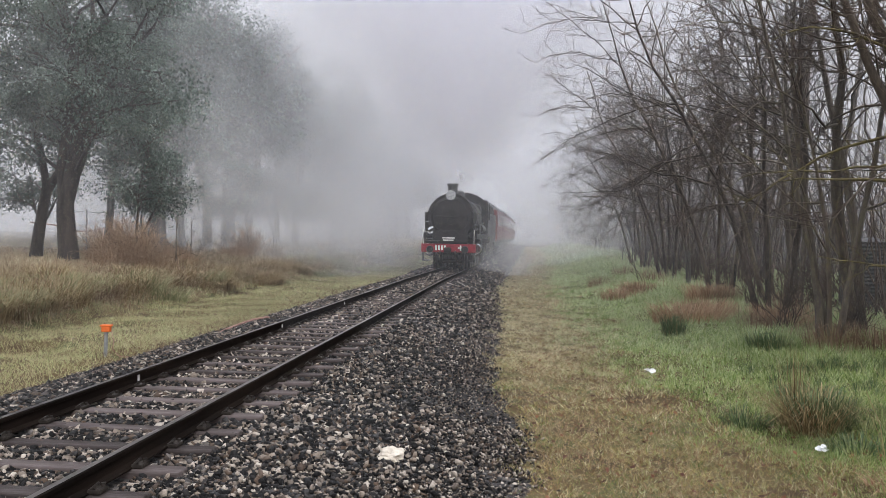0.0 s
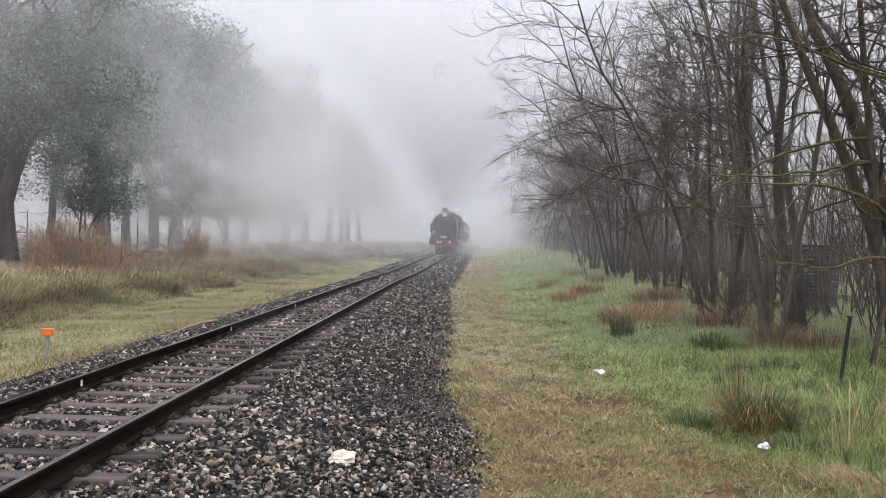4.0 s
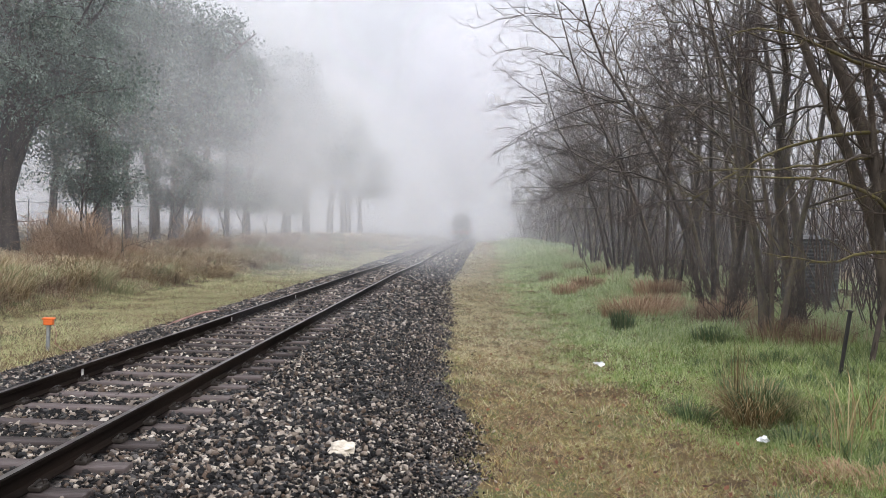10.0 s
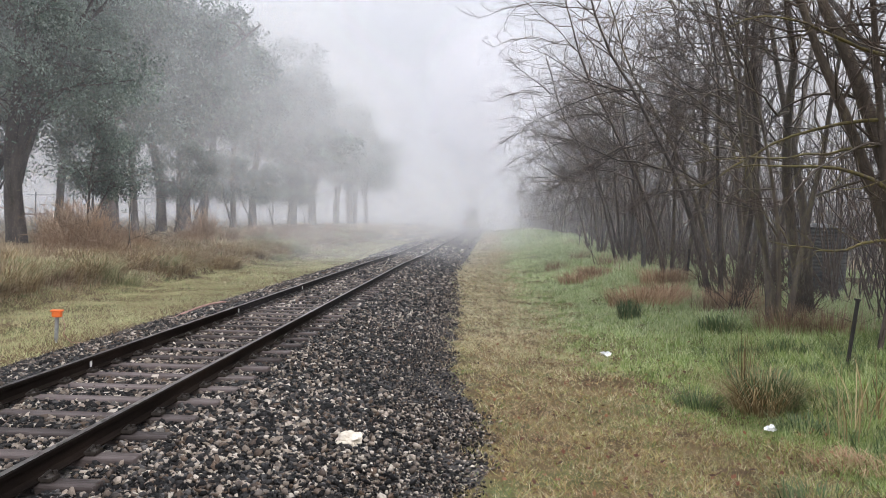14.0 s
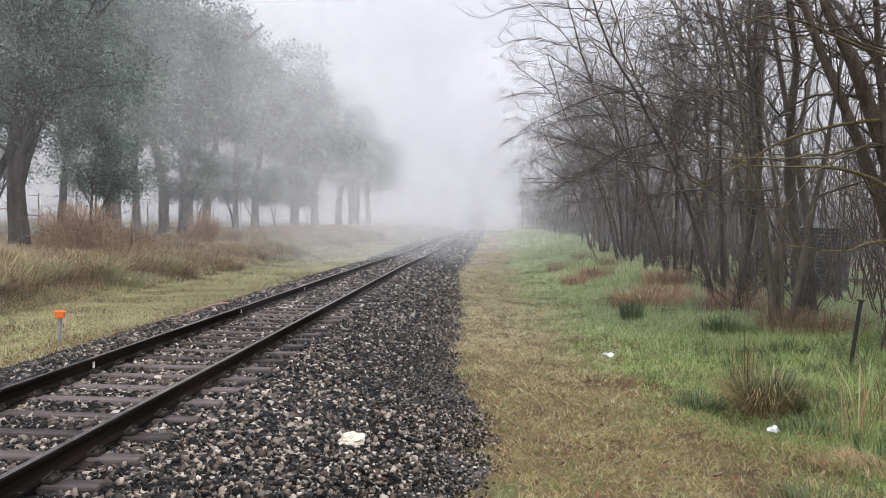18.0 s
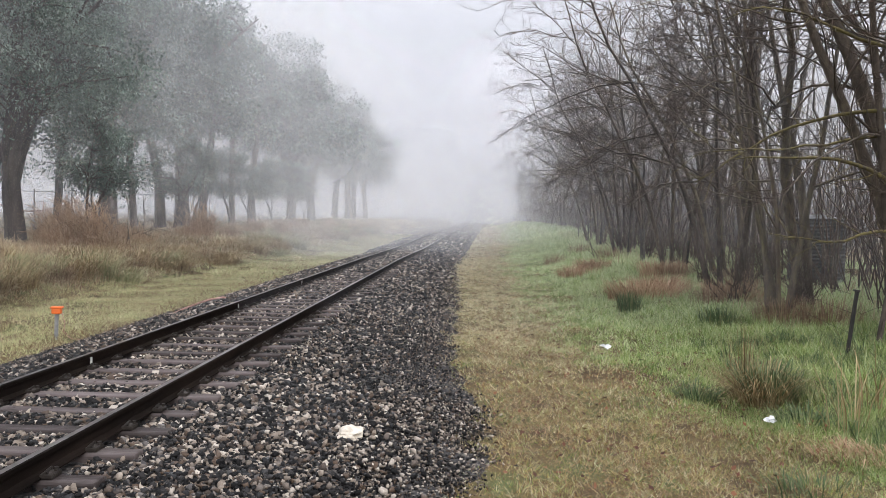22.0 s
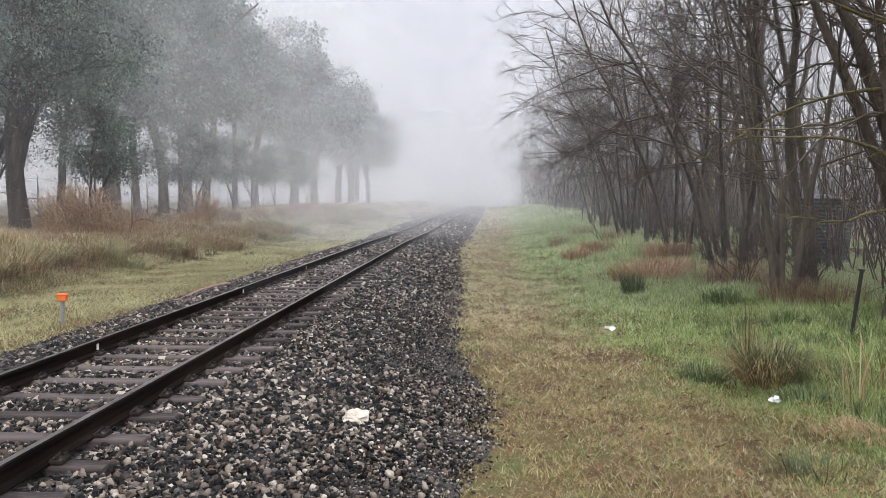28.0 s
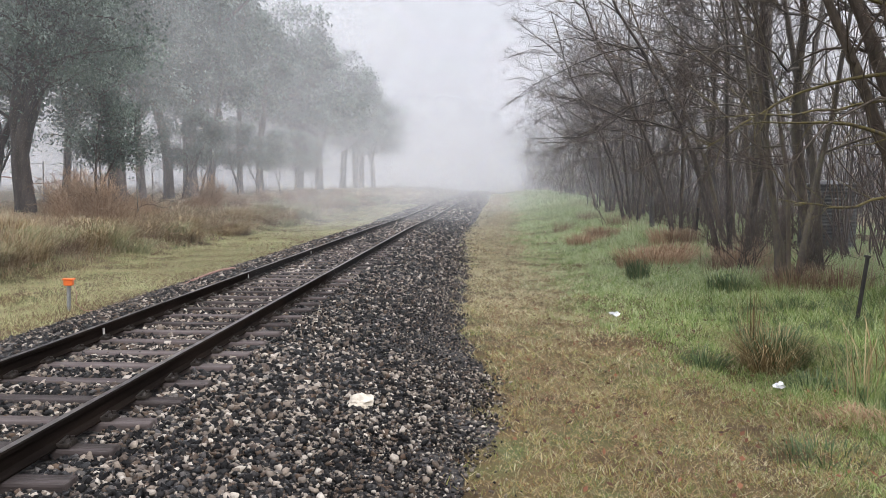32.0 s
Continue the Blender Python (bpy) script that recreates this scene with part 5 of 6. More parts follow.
ob = new("edge_weeds", blades("edge_weeds", x, y, np.maximum(land(x, y), bed_z(x, y)), r.uniform(0.05, 0.22, len(x)), r.uniform(0.008, 0.014, len(x)), 0.8, TUSSOCK_DEAD, 355))
tagged(ob, "brown dead weeds along the edge of the ballast", "weeds", kind="stuff")

# rank grass on the bank
for i, (x0, x1, y0, y1, d, w) in enumerate(((-24, -10.3, 14, 34, 190, 0.016), (-26, -10.3, 34, 62, 90, 0.03), (-22, -9.8, 62, 130, 34, 0.06))):
    x, y, r = scatter(360 + i, x0, x1, y0, y1, d)
    cl = smooth01(patch(x * 1.1, y * 0.9) + 0.5 * patch(x * 2.7 + 5, y * 2.5), -0.6, 1.0)
    front = smooth01(-(x - bend(y)) + 0.5 * patch(x * 0.8, y * 0.8), 10.0, 10.9)
    hs = (0.22 + 0.62 * cl + 0.16 * r.uniform(0, 1, len(x))) * (0.35 + 0.65 * front) * r.uniform(0.6, 1.25, len(x)) * (1 - 0.4 * smooth01(-x, 15, 19))
    ob = new("bank_grass", blades("bank_grass", x, y, land(x, y), hs * 0.55, w * r.uniform(0.7, 1.5, len(x)), 0.95, GRASS_TALL, 370 + i, bent=True))
    tagged(ob, "rank dead grass and weeds on the bank", "grass", kind="stuff")
# rough dead growth under the leafless stand
x, y, r = scatter(380, 5.2, 16, 14, 60, 26)
ob = new("undergrowth", blades("undergrowth", x, y, land(x, y), r.uniform(0.15, 0.5, len(x)) * (0.6 + 0.6 * patch(x, y).clip(0, 1)), r.uniform(0.012, 0.03, len(x)), 0.6,
                               GRASS_TALL, 381, bent=True))
tagged(ob, "brown dead undergrowth beneath the leafless trees", "undergrowth", kind="stuff")


def tussock(name, seed, n, h, spread, width, mat, label, category="grass tussock", lean=0.6, group=""):
    """A clump of arching blades rising from one root."""
    r = np.random.RandomState(seed)
    rad = spread * 0.45 * np.sqrt(r.uniform(0, 1, n))
    g = r.uniform(0, 2 * math.pi, n)
    bx_, by_ = rad * np.cos(g), rad * np.sin(g)
    hs = h * r.uniform(0.35, 1.0, n)
    k = lean * r.uniform(0.1, 1.2, n)
    out = np.stack([np.cos(g + r.normal(0, 0.5, n)), np.sin(g + r.normal(0, 0.5, n)), np.zeros(n)], 1)
    side = np.stack([-out[:, 1], out[:, 0], np.zeros(n)], 1) * (width * r.uniform(0.6, 1.3, n) * 0.5)[:, None]
    base = np.stack([bx_, by_, np.full(n, -0.04)], 1)
    up = np.array((0, 0, 1.0))
    p1 = base + out * (hs * k * 0.25)[:, None] + up * (hs * 0.5)[:, None]
    p2 = base + out * (hs * k * 0.7)[:, None] + up * (hs * 0.85)[:, None]
    p3 = base + out * (hs * k * 1.25)[:, None] + up * (hs * (1.0 - 0.28 * k))[:, None]
    v = np.stack([base - side, base + side, p1 + side, p1 - side, p2 + side * 0.6, p2 - side * 0.6, p3], 1).reshape(-1, 3)
    o = 7 * np.arange(n)[:, None]
    f = np.concatenate([o + (0, 1, 2), o + (0, 2, 3), o + (3, 2, 4), o + (3, 4, 5), o + (5, 4, 6)], 0)
    return tagged(new(name, quick_mesh(name, v, f, [mat])), label, category, group=group, kind="stuff" if name == "dry_stalk_clump" else "")


TUSSOCK = thin(material("old_tussock_straw", [(0.1, (0.11, 0.07, 0.035)), (0.5, (0.27, 0.195, 0.098)), (0.9, (0.5, 0.4, 0.23))], scale=3, rough=0.85,
                        per="island", island=0.8), 0.25)
plant(tussock("grass_tussock", 1, 520, 0.66, 0.62, 0.008, TUSSOCK, "large brown tussock with arching straw stalks", lean=1.25), 3.35, 9.4)
plant(tussock("grass_tussock", 2, 900, 0.62, 0.66, 0.010, REED, "dark green blades at the foot of a straw tussock", lean=0.7), 3.5, 9.5)
tall_stalk = plant(tussock("dry_stalk_clump", 3, 60, 1.1, 0.4, 0.007, TUSSOCK, "tall thin dry stalks standing in the grass", lean=0.2), 3.3, 9.8)
plant_copy(plant(tussock("dry_stalk_clump", 4, 24, 1.0, 0.5, 0.011, STRAW, "leaning straw stalks beside the tussock", lean=0.7), 3.8, 8.1), 4.4, 8.9, 70)
plant(tussock("rush_clump", 5, 260, 0.4, 0.45, 0.010, REED, "low blue-green rush clump in the grass", lean=0.9), 2.65, 9.5)
plant(tussock("rush_clump", 14, 420, 0.34, 0.7, 0.010, REED, "dark green rushes beside the large straw tussock", lean=0.9), 3.55, 8.5)
plant(tussock("rush_clump", 6, 420, 0.62, 0.5, 0.012, REED, "dark green rush clump in the grass", lean=0.45), 3.35, 17.4)
plant(tussock("rush_clump", 7, 420, 0.55, 0.75, 0.012, REED, "dark green rush clump below a leafless tree", lean=0.55), 4.6, 15.2)
plant(tussock("rush_clump", 8, 200, 0.3, 0.8, 0.010, REED, "low green rushes in the damp grass", lean=0.9), 2.7, 6.3)
plant(tussock("dead_fern_clump", 9, 1100, 0.68, 1.9, 0.014, BRACKEN, "collapsed red-brown ferns in the grass", "dead fern", lean=0.95), 4.15, 19.6)
low_fern = plant(tussock("dead_fern_clump", 10, 640, 0.62, 1.4, 0.015, BRACKEN, "collapsed red-brown ferns in the grass", "dead fern", lean=0.95), 4.9, 21.0)
for x, y, rz in ((3.5, 27.5, 30), (4.3, 29.0, 140), (5.6, 24.0, 250), (6.0, 18.6, 80)):
    plant_copy(low_fern, x, y, rz)
fern = plant(tussock("dead_fern_clump", 12, 420, 0.7, 1.1, 0.007, STALK, "brown dead stalks at the foot of a tree", "dead fern", lean=0.75), 5.7, 15.0)
for x, y, rz in ((5.3, 17.8, 40), (6.1, 19.2, 90), (5.9, 23.5, 10), (4.2, 28.5, 60), (5.2, 31.0, 120), (6.3, 14.4, 200), (3.6, 35, 20), (5.0, 38, 20), (6.9, 21.0, 33)):
    plant_copy(fern, x, y, rz)
straw_bed = plant(tussock("fallen_straw", 13, 260, 0.13, 0.75, 0.009, BRACKEN, "flattened red-brown straw lying in the grass", "straw", lean=2.2), 3.4, 7.25, 0, -0.04)
plant_copy(straw_bed, 3.7, 7.0, 60, -0.05)

# bushes and rust-brown scrub on the bank
def scrub_bush(seed, h, spread, stems, label, mat=None):
    """A dead bush of fine rust-brown twigs fanning from the root."""
    rng = random.Random(seed)
    t = Tube()
    for k in range(stems):
        g = rng.uniform(0, 2 * math.pi)
        q = Vector((0.2 * spread * math.cos(g) * rng.random(), 0.2 * spread * math.sin(g) * rng.random(), -0.1))
        d = Vector((rng.gauss(0, 0.28) * spread, rng.gauss(0, 0.28) * spread, 1))
        ln = h * rng.uniform(0.45, 1.05)
        p = wander(rng, q, d, ln, 5, 0.13, -0.02, Vector((0, 0, 0)))
        t.run(p, taper(0.009, 0.004, 5), 3, 0, False)
        for c in range(int(ln * 9)):
            i = rng.randint(1, 4)
            a_ = (p[i + 1] - p[i]).normalized()
            p2 = wander(rng, p[i].lerp(p[i + 1], rng.random()), around(rng, a_, rng.uniform(0.3, 0.9)), rng.uniform(0.15, 0.55), 2, 0.2, -0.02, Vector((0, 0, 0)))
            t.run(p2, taper(0.006, 0.004, 2), 3, 0, False)
    return tagged(new("rust_scrub", t.mesh("rust_scrub", [mat or BRACKEN])), label, "shrub", group="dead scrub on the bank")


scrub = plant(scrub_bush(20, 2.0, 1.0, 90, "tall rust-brown dead bush on the bank"), -13.6, 27.8)
scrub2 = plant(scrub_bush(21, 1.0, 1.7, 110, "low rust-brown dead scrub on the bank"), -14.4, 27.2)
for s, x, y, rz in ((scrub2, -13.2, 31.0, 50), (scrub2, -14.5, 42.0, 20), (scrub2, -15.5, 46.0, 140), (scrub2, -12.6, 52.0, 80), (scrub2, -15.0, 34.0, 10),
                    (scrub2, -12.0, 66.0, 10), (scrub2, -13.8, 38.0, 77), (scrub, -14.0, 40.5, 10), (scrub2, -13.6, 44.0, 310), (scrub2, -13.0, 57.0, 25), (scrub2, -13.4, 62.0, 211), (scrub, -15.2, 29.0, 222), (scrub2, -13.5, 49.0, 5), (scrub2, -12.7, 27.4, 200), (scrub2, -16.2, 30.0, 70), (scrub, -14.4, 28.3, 120)):
    plant_copy(s, x, y, rz)
bank_green = thin(material("grey_green_weed", [(0.1, (0.17, 0.185, 0.09)), (0.5, (0.33, 0.335, 0.175)), (0.9, (0.5, 0.44, 0.27))], scale=1.2, rough=0.8,
                           per="island", island=0.7), 0.3)
weed = plant(tussock("grass_tussock", 22, 620, 0.72, 1.5, 0.015, bank_green, "bushy grey-green tussock on the bank", lean=1.25, group="tussocks on the bank"), -11.6, 21.0)
weed2 = plant(tussock("grass_tussock", 23, 560, 0.7, 1.4, 0.014, TUSSOCK, "bushy straw-brown tussock on the bank", lean=1.25, group="tussocks on the bank"), -11.9, 18.4)
rb = random.Random(8)
for k in range(120):
    y = 15 + 63 * (k / 120) ** 1.2
    x = -10.45 - abs(rb.gauss(0, 1.5)) + float(bend(y))
    plant_copy(rb.choice((weed, weed2, weed2)), x, y, rb.uniform(0, 360), rb.uniform(0.05, 0.3))

# matted mounds of dead stalks along the front of the bank
mound = plant(scrub_bush(41, 0.75, 2.6, 80, "matted mound of tan dead stalks on the bank", GRASS_TALL), -11.7, 19.6)
mound2 = plant(scrub_bush(42, 0.6, 2.8, 80, "matted mound of brown dead stalks on the bank", STALK), -12.4, 22.8)
for t in (mound, mound2):
    t.name = "dead_stalk_mound"
for k in range(46):
    y = 15.5 + 46 * (k / 46) ** 1.3
    plant_copy(rb.choice((mound, mound, mound2)), -10.8 - abs(rb.gauss(0, 1.2)) + float(bend(y)), y, rb.uniform(0, 360), 0.1)

# tangled low shoots between the leafless stems
tangle = plant(scrub_bush(31, 1.7, 1.5, 16, "tangled leafless shoots at the foot of the trees", TWIG), 6.6, 16.2)
tangle.name = "leafless_shrub"
tangle["group"] = "leafless shrubs under the trees"
for x, y, rz in ((5.6, 17.2, 20), (6.9, 19.0, 70), (6.4, 22.5, 250), (7.6, 21.0, 300), (6.6, 26.5, 15), (8.6, 24.5, 80), (6.7, 31.0, 190),
                 (7.5, 29.0, 111), (6.6, 36.0, 60), (7.8, 34.0, 290), (10.4, 18.0, 170)):
    plant_copy(tangle, x, y, rz)

# saplings
sap = plant(bare_tree("sapling", 201, 1, 2.6, 0.02, fine=True, toward=(0, 0, 0)), -12.4, 28.6)
sap["label"] = "thin leafless sapling on the bank"
sap.name = "sapling"
for x, y, rz in ((-15.6, 29.5, 40), (-12.9, 29.4, 120), (-13.9, 33, 200)):
    plant_copy(sap, x, y, rz)
dead = plant(bare_tree("sapling", 204, 2, 2.1, 0.9, fine=False, toward=(-0.1, 0, 0)), 4.95, 32.0)
dead["label"] = "small dead leaning sapling in the grass"
dead.name = "sapling"


# ---------------------------------------------------------------- fence, tank, small things
def star_post(h, tilt):
    bm = bmesh.new()
    for a in range(3):
        box(bm, (0, 0.016, h / 2 - 0.2), (0.007, 0.034, h + 0.4), 0.0)
        bmesh.ops.rotate(bm, cent=(0, 0, 0), matrix=Matrix.Rotation(2 * math.pi / 3, 3, "Z"), verts=bm.verts[:])
    p = tagged(new("fence_post"), "black steel fence post leaning in the grass", "fence post", group="fence posts")
    part("shaft", bm, POST_STEEL, p)
    part("cap", bar((0, 0, h), (0.075, 0.075, 0.03), 0.006), POST_STEEL, p)
    return p


fp = star_post(1.0, 0)
fp.matrix_basis = pose(5.4, 11.75, land_z(5.4, 11.75) - 0.02, 0, 7, 0)
for x, y, tl in ((6.1, 16.9, -2), (6.25, 20.6, 1), (6.3, 24.0, 2), (6.2, 32.5, 0), (6.3, 36.5, -2), (6.4, 41, 2), (6.5, 46, 0), (6.6, 51, 1)):
    copy_thing(fp, pose(x, y, land_z(x, y) - 0.02, tl, tl, 20 * tl))
bm = bmesh.new()
rod(bm, (0, 0, -0.4), (0, 0, 1.25), 0.1, 0.085, sides=9)
wp = new("strainer_post", None)
tagged(wp, "thick grey split-timber strainer post", "fence post", group="fence posts")
part("shaft", bm, POST_WOOD, wp)
wp.matrix_basis = pose(6.15, 29.4, land_z(6.15, 29.4), 0, -2, 0)
for z in (0.35, 0.65, 0.92):
    tb = Tube()
    pts = [Vector((x, y, land_z(x, y) + z - 0.03 * (i % 2))) for i, (x, y) in enumerate(((5.45, 11.75), (5.8, 14.3), (6.1, 16.9), (6.18, 18.7), (6.25, 20.6), (6.3, 24.0),
                                                                      (6.15, 29.4), (6.3, 36.5), (6.5, 46), (6.6, 51)))]
    tb.run(pts, [0.003] * len(pts), 4)
    w_ = new("fence_wire", tb.mesh("fence_wire", [IRON]))
    tagged(w_, "thin rusty wire strung between the fence posts", "wire", group="fence wires")

# boundary fence and warning tape behind the gums
fpole = tagged(new("fence_pole"), "thin grey steel pole of the far boundary fence", "fence post", group="far fence poles")
part("shaft", pin((0, 0, -0.4), (0, 0, 2.3), 0.035, sides=8), GALV, fpole)
part("cap", pin((0, 0, 2.3), (0, 0, 2.34), 0.045, sides=8), GALV, fpole)
for k in range(16):
    m = pose(-23.5 + 0.02 * k, 38 + 4.0 * k, land_z(-23.5 + 0.02 * k, 38 + 4.0 * k))
    if k:
        copy_thing(fpole, m)
    else:
        fpole.matrix_basis = m
tb = Tube()
pts = [Vector((-23.5 + 0.02 * k, 38 + 4.0 * k, land_z(-23.5, 38 + 4.0 * k) + 2.2)) for k in range(16)]
tb.run(pts, [0.012] * 16, 5)
tagged(new("fence_wire", tb.mesh("fence_wire", [GALV])), "top wire of the far boundary fence", "wire", group="fence wires")
for a_, z0 in ((0.0, 1.5),):
    v = []
    for k in range(9):
        u = k / 8
        x, y = -24.6 + 4.6 * u, 38.6 + 1.2 * u
        z = land_z(x, y) + z0 - 0.35 * math.sin(math.pi * u) + 0.08 * math.sin(9 * u + a_)
        v += [(x, y, z), (x, y + 0.02, z + 0.06)]
    ob = new("warning_tape", quick_mesh("warning_tape", np.array(v), np.array([(2 * k, 2 * k + 2, 2 * k + 3, 2 * k + 1) for k in range(8)]), [CABLE]))
    tagged(ob, "sagging faded red tape strung behind the trees", "tape")

# corrugated tank among the trees
tank = tagged(new("water_tank"), "round corrugated iron water tank, dull and streaked", "water tank")
tb = Tube()
rings, sides = 84, 40
for i in range(rings + 1):
    z = 2.0 * i / rings
    rr = 0.72 + 0.014 * math.sin(2 * math.pi * z / 0.098)
    tb.v += [(rr * math.cos(2 * math.pi * k / sides), rr * math.sin(2 * math.pi * k / sides), z) for k in range(sides)]
for i in range(rings):
    for k in range(sides):
        a, b = i * sides + k, i * sides + (k + 1) % sides
        tb.f.append((a, b, b + sides, a + sides))
        tb.mi.append(0)
part("shell", tb.mesh("shell", [TANK]), None, tank, "ribbed iron shell")
part("lid", pin((0, 0, 1.99), (0, 0, 2.12), 0.74, 0.1, sides=40), TANK, tank, "shallow conical iron lid")
tank.matrix_basis = pose(9.4, 22.4, land_z(9.4, 22.4) - 0.25)

# orange-capped marker by the ballast
mk = tagged(new("marker_post"), "short grey marker post with an orange cap", "marker post")
part("pole", pin((0, 0, -0.3), (0, 0, 0.46), 0.032, sides=14), GALV, mk, "grey metal pole")
bm = bmesh.new()
box(bm, (0, 0, 0.49), (0.15, 0.13, 0.1), 0.02)
box(bm, (0, 0, 0.55), (0.19, 0.15, 0.03), 0.01)
part("cap", bm, ORANGE, mk, "bright orange plastic cap")
tb = Tube()
tb.run([Vector((0.09, -0.02, 0.46)), Vector((0.15, -0.05, 0.3)), Vector((0.13, -0.05, 0.15)), Vector((0.25, -0.05, 0.02)), Vector((0.5, 0.0, 0.0)), Vector((0.8, 0.1, 0.04))],
       [0.006] * 6, 7)
part("lead", tb.mesh("lead", [CABLE]), None, mk, "thin orange lead")
mk.matrix_basis = pose(-7.15, 13.45, land_z(-7.15, 13.45), 0, 1.5, 12)
tb = Tube()
pts = [Vector((x, y, float(bed_z(x, y)) + z)) for x, y, z in ((-6.1, 15.7, 0.0), (-6.0, 16.3, 0.07), (-5.9, 16.9, 0.1), (-5.8, 17.4, 0.11), (-5.65, 17.8, 0.08), (-5.5, 18.0, 0.0))]
tb.run(pts, [0.022] * 6, 8)
cb = new("signal_cable", tb.mesh("signal_cable", [CABLE]))
tagged(cb, "faded red cable lying on the ballast shoulder", "cable")


def lump(seed, r, squash, mat, name, label, category, rough_=0.25):
    bm = bmesh.new()
    bmesh.ops.create_icosphere(bm, subdivisions=4, radius=1.0)
    for v in bm.verts:
        q = v.co + Vector((seed, 0, 0))
        v.co *= 1 + rough_ * (1.6 * noise.noise(q * 1.3) + 0.6 * noise.noise(q * 3.1) + 0.25 * noise.noise(q * 7))
        v.co = Vector((v.co.x * r[0], v.co.y * r[1], v.co.z * r[2]))
    me = bpy.data.meshes.new(name)
    bm.to_mesh(me)
    bm.free()
    me.materials.append(mat)
    return tagged(new(name, me), label, category)


rk = lump(3, (0.12, 0.095, 0.065), 1, PALE_ROCK, "pale_rock", "large cream-coloured rock lying on the ballast", "rock", 0.3)
rk.matrix_basis = pose(-1.08, 7.0, float(bed_z(-1.08, 7.0)) + 0.05, 8, -10, 25)


def paper_scrap(seed, r, label):
    """Torn paper, folded over itself in a few creased flaps."""
    rg = random.Random(seed)
    bm = bmesh.new()
    for k in range(5):
        g, up = rg.uniform(0, 6.28), rg.uniform(0.1, 1.0)
        c = Vector((rg.uniform(-0.4, 0.4), rg.uniform(-0.3, 0.3), rg.uniform(0.0, 0.25))) * r
        u = Vector((math.cos(g), math.sin(g), rg.uniform(-0.2, 0.5))) * r * rg.uniform(0.4, 0.8)
        w = Vector((-math.sin(g), math.cos(g), up)) * r * rg.uniform(0.25, 0.5)
        q = [bm.verts.new(c + p) for p in (-u - w * 0.3, Vector((0, 0, -0.1 * r)) - w, u * 0.8 - w * 0.4, u + w * 0.5, w + Vector((0, 0, 0.15 * r)), w * 0.7 - u)]
        bm.faces.new((q[0], q[1], q[4], q[5]))
        bm.faces.new((q[1], q[2], q[3], q[4]))
    me = bpy.data.meshes.new("paper_scrap")
    bm.to_mesh(me)
    bm.free()
    me.materials.append(LITTER)
    return tagged(new("paper_scrap", me), label, "litter")


l1_ = paper_scrap(5, 0.1, "crumpled white paper scrap on the grass")
l1_.matrix_basis = pose(2.2, 13.3, land_z(2.2, 13.3) + 0.05)
l2_ = paper_scrap(12, 0.075, "crumpled white paper scrap beside the tussock")
l2_.matrix_basis = pose(3.08, 8.3, land_z(3.08, 8.3) + 0.07)
# chalk marks on the rail's web
for y in (9.05, 14.85, 20.4):
    part("paint_mark", bar((TRACK_X - 0.7525 + 0.0135, y, -0.085), (0.006, 0.045, 0.07)), PAINT_WHITE, track, "dab of white paint on the rail")

# ---------------------------------------------------------------- ballast stones
_b = bmesh.new()
bmesh.ops.create_icosphere(_b, subdivisions=1, radius=1.0)
ICO, ICO_F = np.array([tuple(v.co) for v in _b.verts]), np.array([[v.index for v in f.verts] for f in _b.faces])
_b.free()
CUBE = np.array([(x, y, z) for z in (-1, 1) for y in (-1, 1) for x in (-1, 1)]) * 0.78
CUBE_F = np.array([(0, 2, 3, 1), (4, 5, 7, 6), (0, 1, 5, 4), (1, 3, 7, 5), (3, 2, 6, 7), (2, 0, 4, 6)])
OCTA = np.array([(1, 0, 0), (-1, 0, 0), (0, 1, 0), (0, -1, 0), (0, 0, 1), (0, 0, -1)], dtype=float)
OCTA_F = np.array([(0, 2, 4), (2, 1, 4), (1, 3, 4), (3, 0, 4), (2, 0, 5), (1, 2, 5), (3, 1, 5), (0, 3, 5)])


def stone_heap(name, seed, x, y, z, size, mat, far=0):
    """Angular crushed stones, each a block knocked out of shape, in one mesh."""
    r = np.random.RandomState(seed)
    n = len(x)
    pv, pf = ((ICO, ICO_F), (CUBE, CUBE_F), (OCTA, OCTA_F))[far]
    k = len(pv)
    s = size[:, None, None] * (pv[None] * r.uniform(0.62, 1.25, (n, k, 1)) + r.normal(0, 0.2, (n, k, 3))) * r.uniform(0.5, 1.45, (n, 1, 3))
    q = r.normal(0, 1, (n, 4))
    q /= np.linalg.norm(q, axis=1, keepdims=True)
    w, a, b, c = q.T
    R = np.stack([np.stack([1 - 2 * (b * b + c * c), 2 * (a * b - c * w), 2 * (a * c + b * w)], -1),
                  np.stack([2 * (a * b + c * w), 1 - 2 * (a * a + c * c), 2 * (b * c - a * w)], -1),
                  np.stack([2 * (a * c - b * w), 2 * (b * c + a * w), 1 - 2 * (a * a + b * b)], -1)], 1)
    v = np.einsum("nij,nkj->nki", R, s)
    v[:, :, 2] *= 0.85
    v += np.stack([x, y, z], 1)[:, None]
    f = pf[None] + (k * np.arange(n))[:, None, None]
    return quick_mesh(name, v.reshape(-1, 3), f.reshape(-1, pf.shape[1]), [mat])


def clear_of_track(lx, y):
    """False where a rail or the bared top of a sleeper lies."""
    u = np.abs((y - 5.82) / 0.618 - np.round((y - 5.82) / 0.618)) * 0.618
    on_sleeper = (u < np.where(y > 9, 0.05, 0.03)) & (np.abs(lx - TRACK_X) < 0.98)
    on_rail = np.abs(np.abs(lx - TRACK_X) - 0.7525) < 0.1
    return ~(on_sleeper | on_rail)


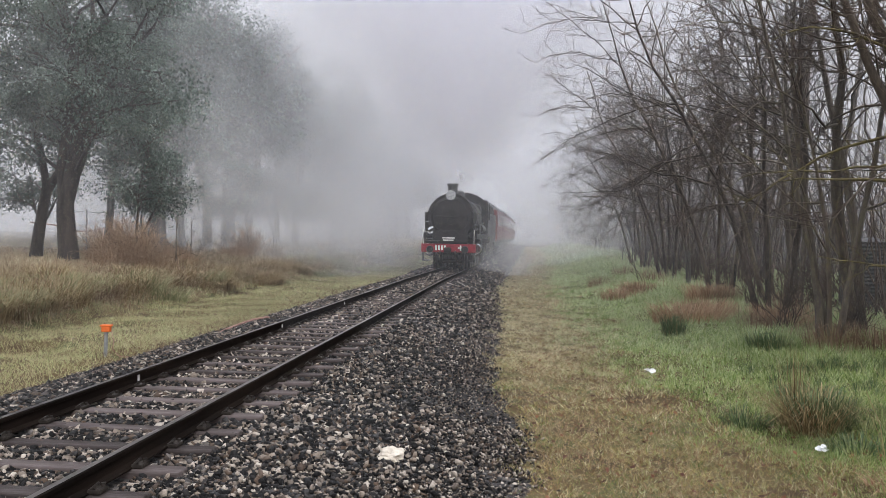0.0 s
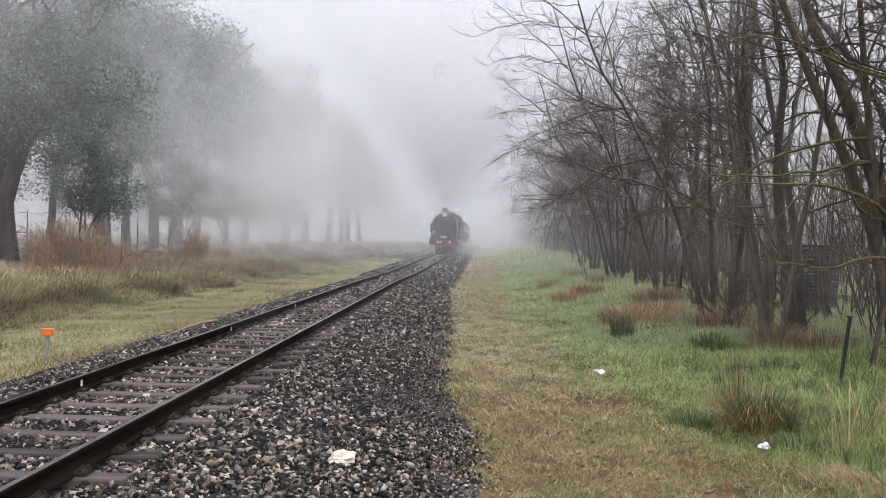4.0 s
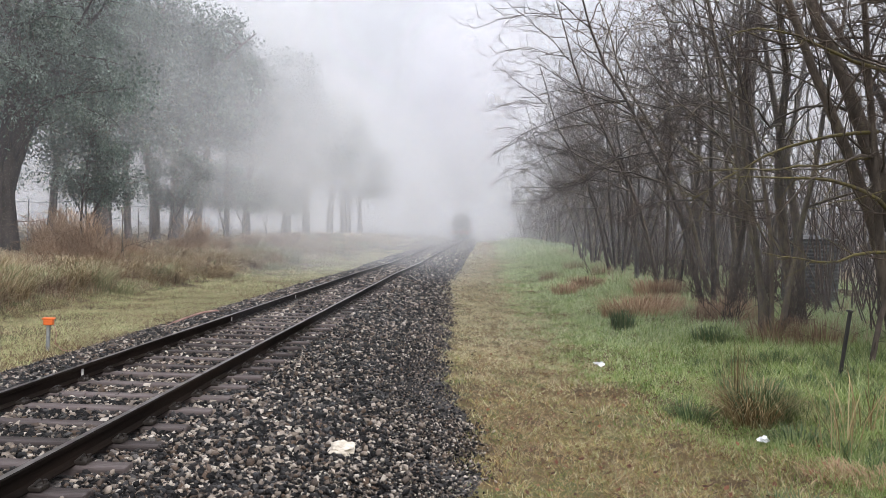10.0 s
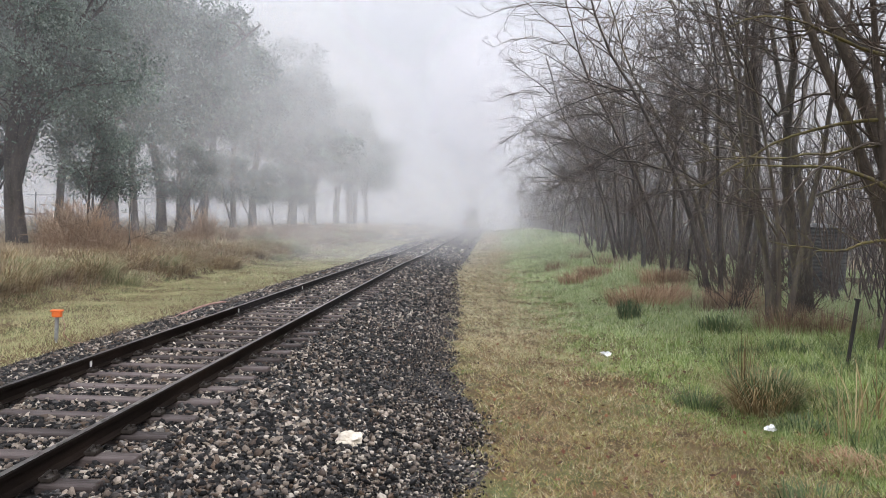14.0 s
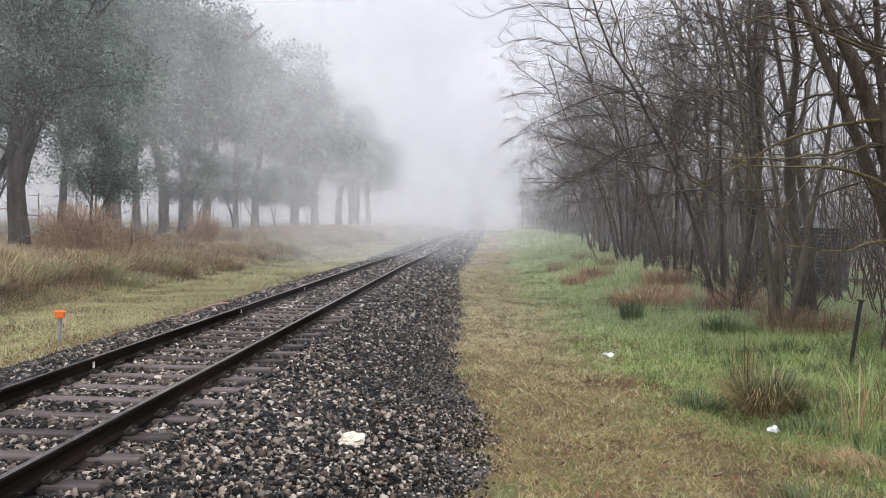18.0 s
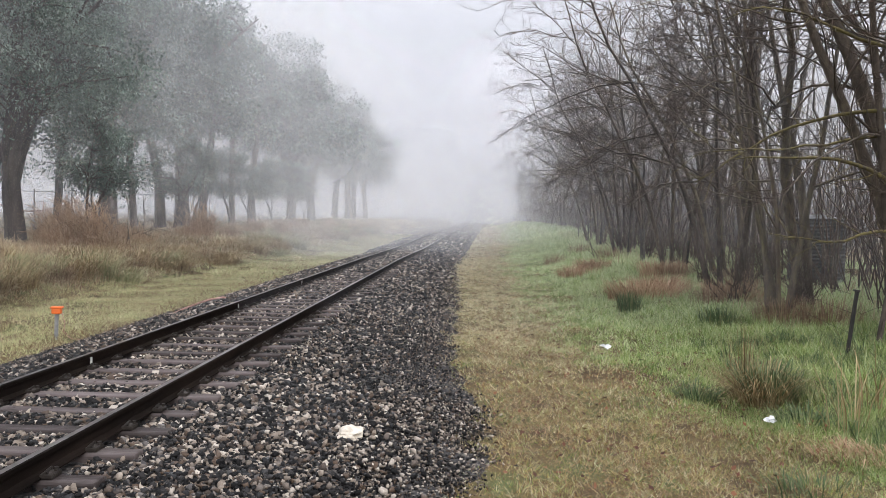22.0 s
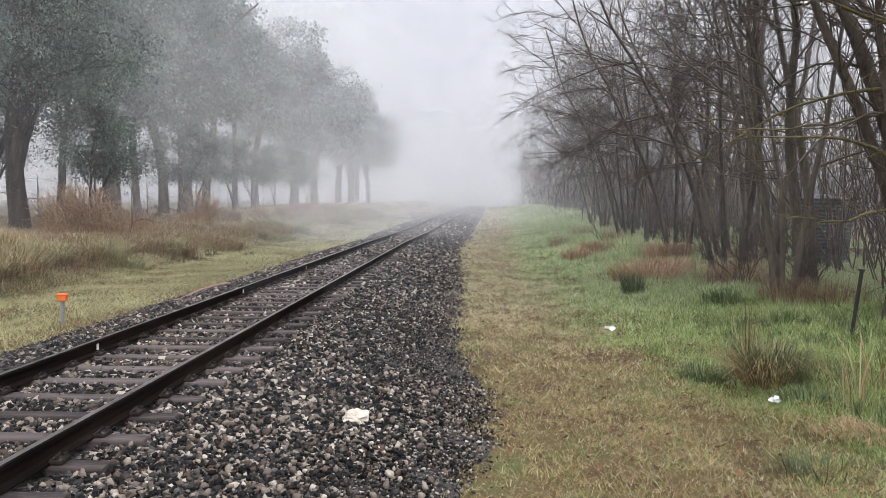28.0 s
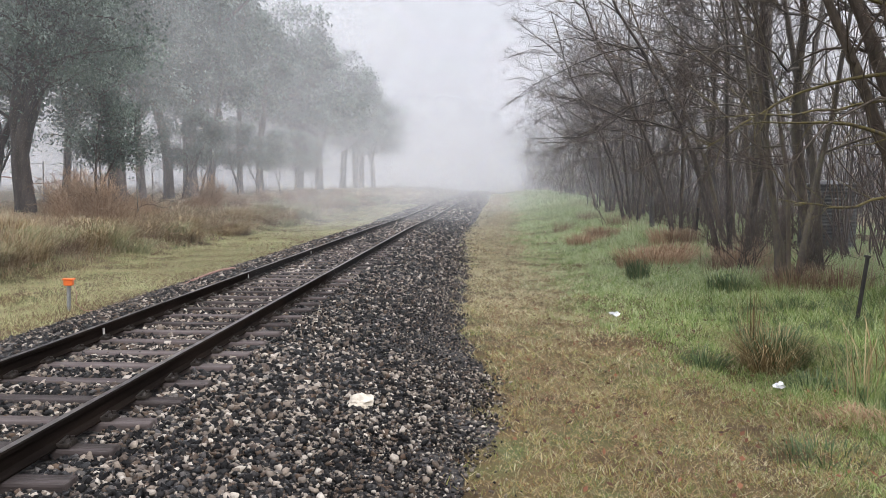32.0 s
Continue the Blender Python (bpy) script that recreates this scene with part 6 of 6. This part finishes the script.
for i, (y0, y1, d, s0, far) in enumerate(((3.9, 6.6, 1900, 0.0205, 0), (6.6, 9, 1500, 0.023, 1), (9, 15, 900, 0.0275, 2), (15, 26, 450, 0.037, 2), (26, 46, 180, 0.055, 2),
                                            (46, 95, 50, 0.09, 2), (-6, 3.9, 200, 0.036, 2))):
    x, y, r = scatter(400 + i, -6.7, 0.9, y0, y1, d)
    lx = x - bend(y)
    ok = clear_of_track(lx, y) | (r.uniform(0, 1, len(x)) < 0.03)
    ok &= r.uniform(0, 1, len(x)) < 1 - 0.985 * smooth01(lx - turf_edge(y), -0.22, 0.16)
    x, y, lx = x[ok], y[ok], lx[ok]
    size = s0 * r.uniform(0.5, 1.5, len(x)) * (1 - 0.5 * smooth01(lx, -1.7, -0.2))
    z = bed_z(x, y) + size * 0.25 + 0.02 * r.uniform(-0.5, 1, len(x)) + 0.012 * (np.abs(lx - TRACK_X) < 0.85)
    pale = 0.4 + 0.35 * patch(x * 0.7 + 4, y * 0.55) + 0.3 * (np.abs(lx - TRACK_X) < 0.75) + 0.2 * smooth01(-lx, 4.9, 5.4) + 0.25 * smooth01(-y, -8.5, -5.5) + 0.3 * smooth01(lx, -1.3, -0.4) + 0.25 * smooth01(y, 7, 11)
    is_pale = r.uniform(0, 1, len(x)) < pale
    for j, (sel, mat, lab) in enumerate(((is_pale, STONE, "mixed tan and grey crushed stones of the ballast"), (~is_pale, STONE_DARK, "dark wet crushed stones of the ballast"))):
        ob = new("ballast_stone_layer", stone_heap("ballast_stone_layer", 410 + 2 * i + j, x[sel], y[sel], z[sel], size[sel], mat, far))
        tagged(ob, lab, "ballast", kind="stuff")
# single stones that lie on top, nearest the path
r = np.random.RandomState(77)
kinds = []
for k in range(10):
    me = stone_heap("ballast_stone", 430 + k, np.zeros(1), np.zeros(1), np.zeros(1), np.array([0.027]), STONE_ONE)
    kinds.append(me)
for k in range(290):
    x, y = r.uniform(-2.6, -0.3), r.uniform(4.8, 8.6)
    s = part("ballast_stone", kinds[k % 10], None, bed)
    s.matrix_basis = pose(x, y, float(bed_z(x, y)) + 0.036, r.uniform(0, 360), r.uniform(0, 360), r.uniform(0, 360))


motions()
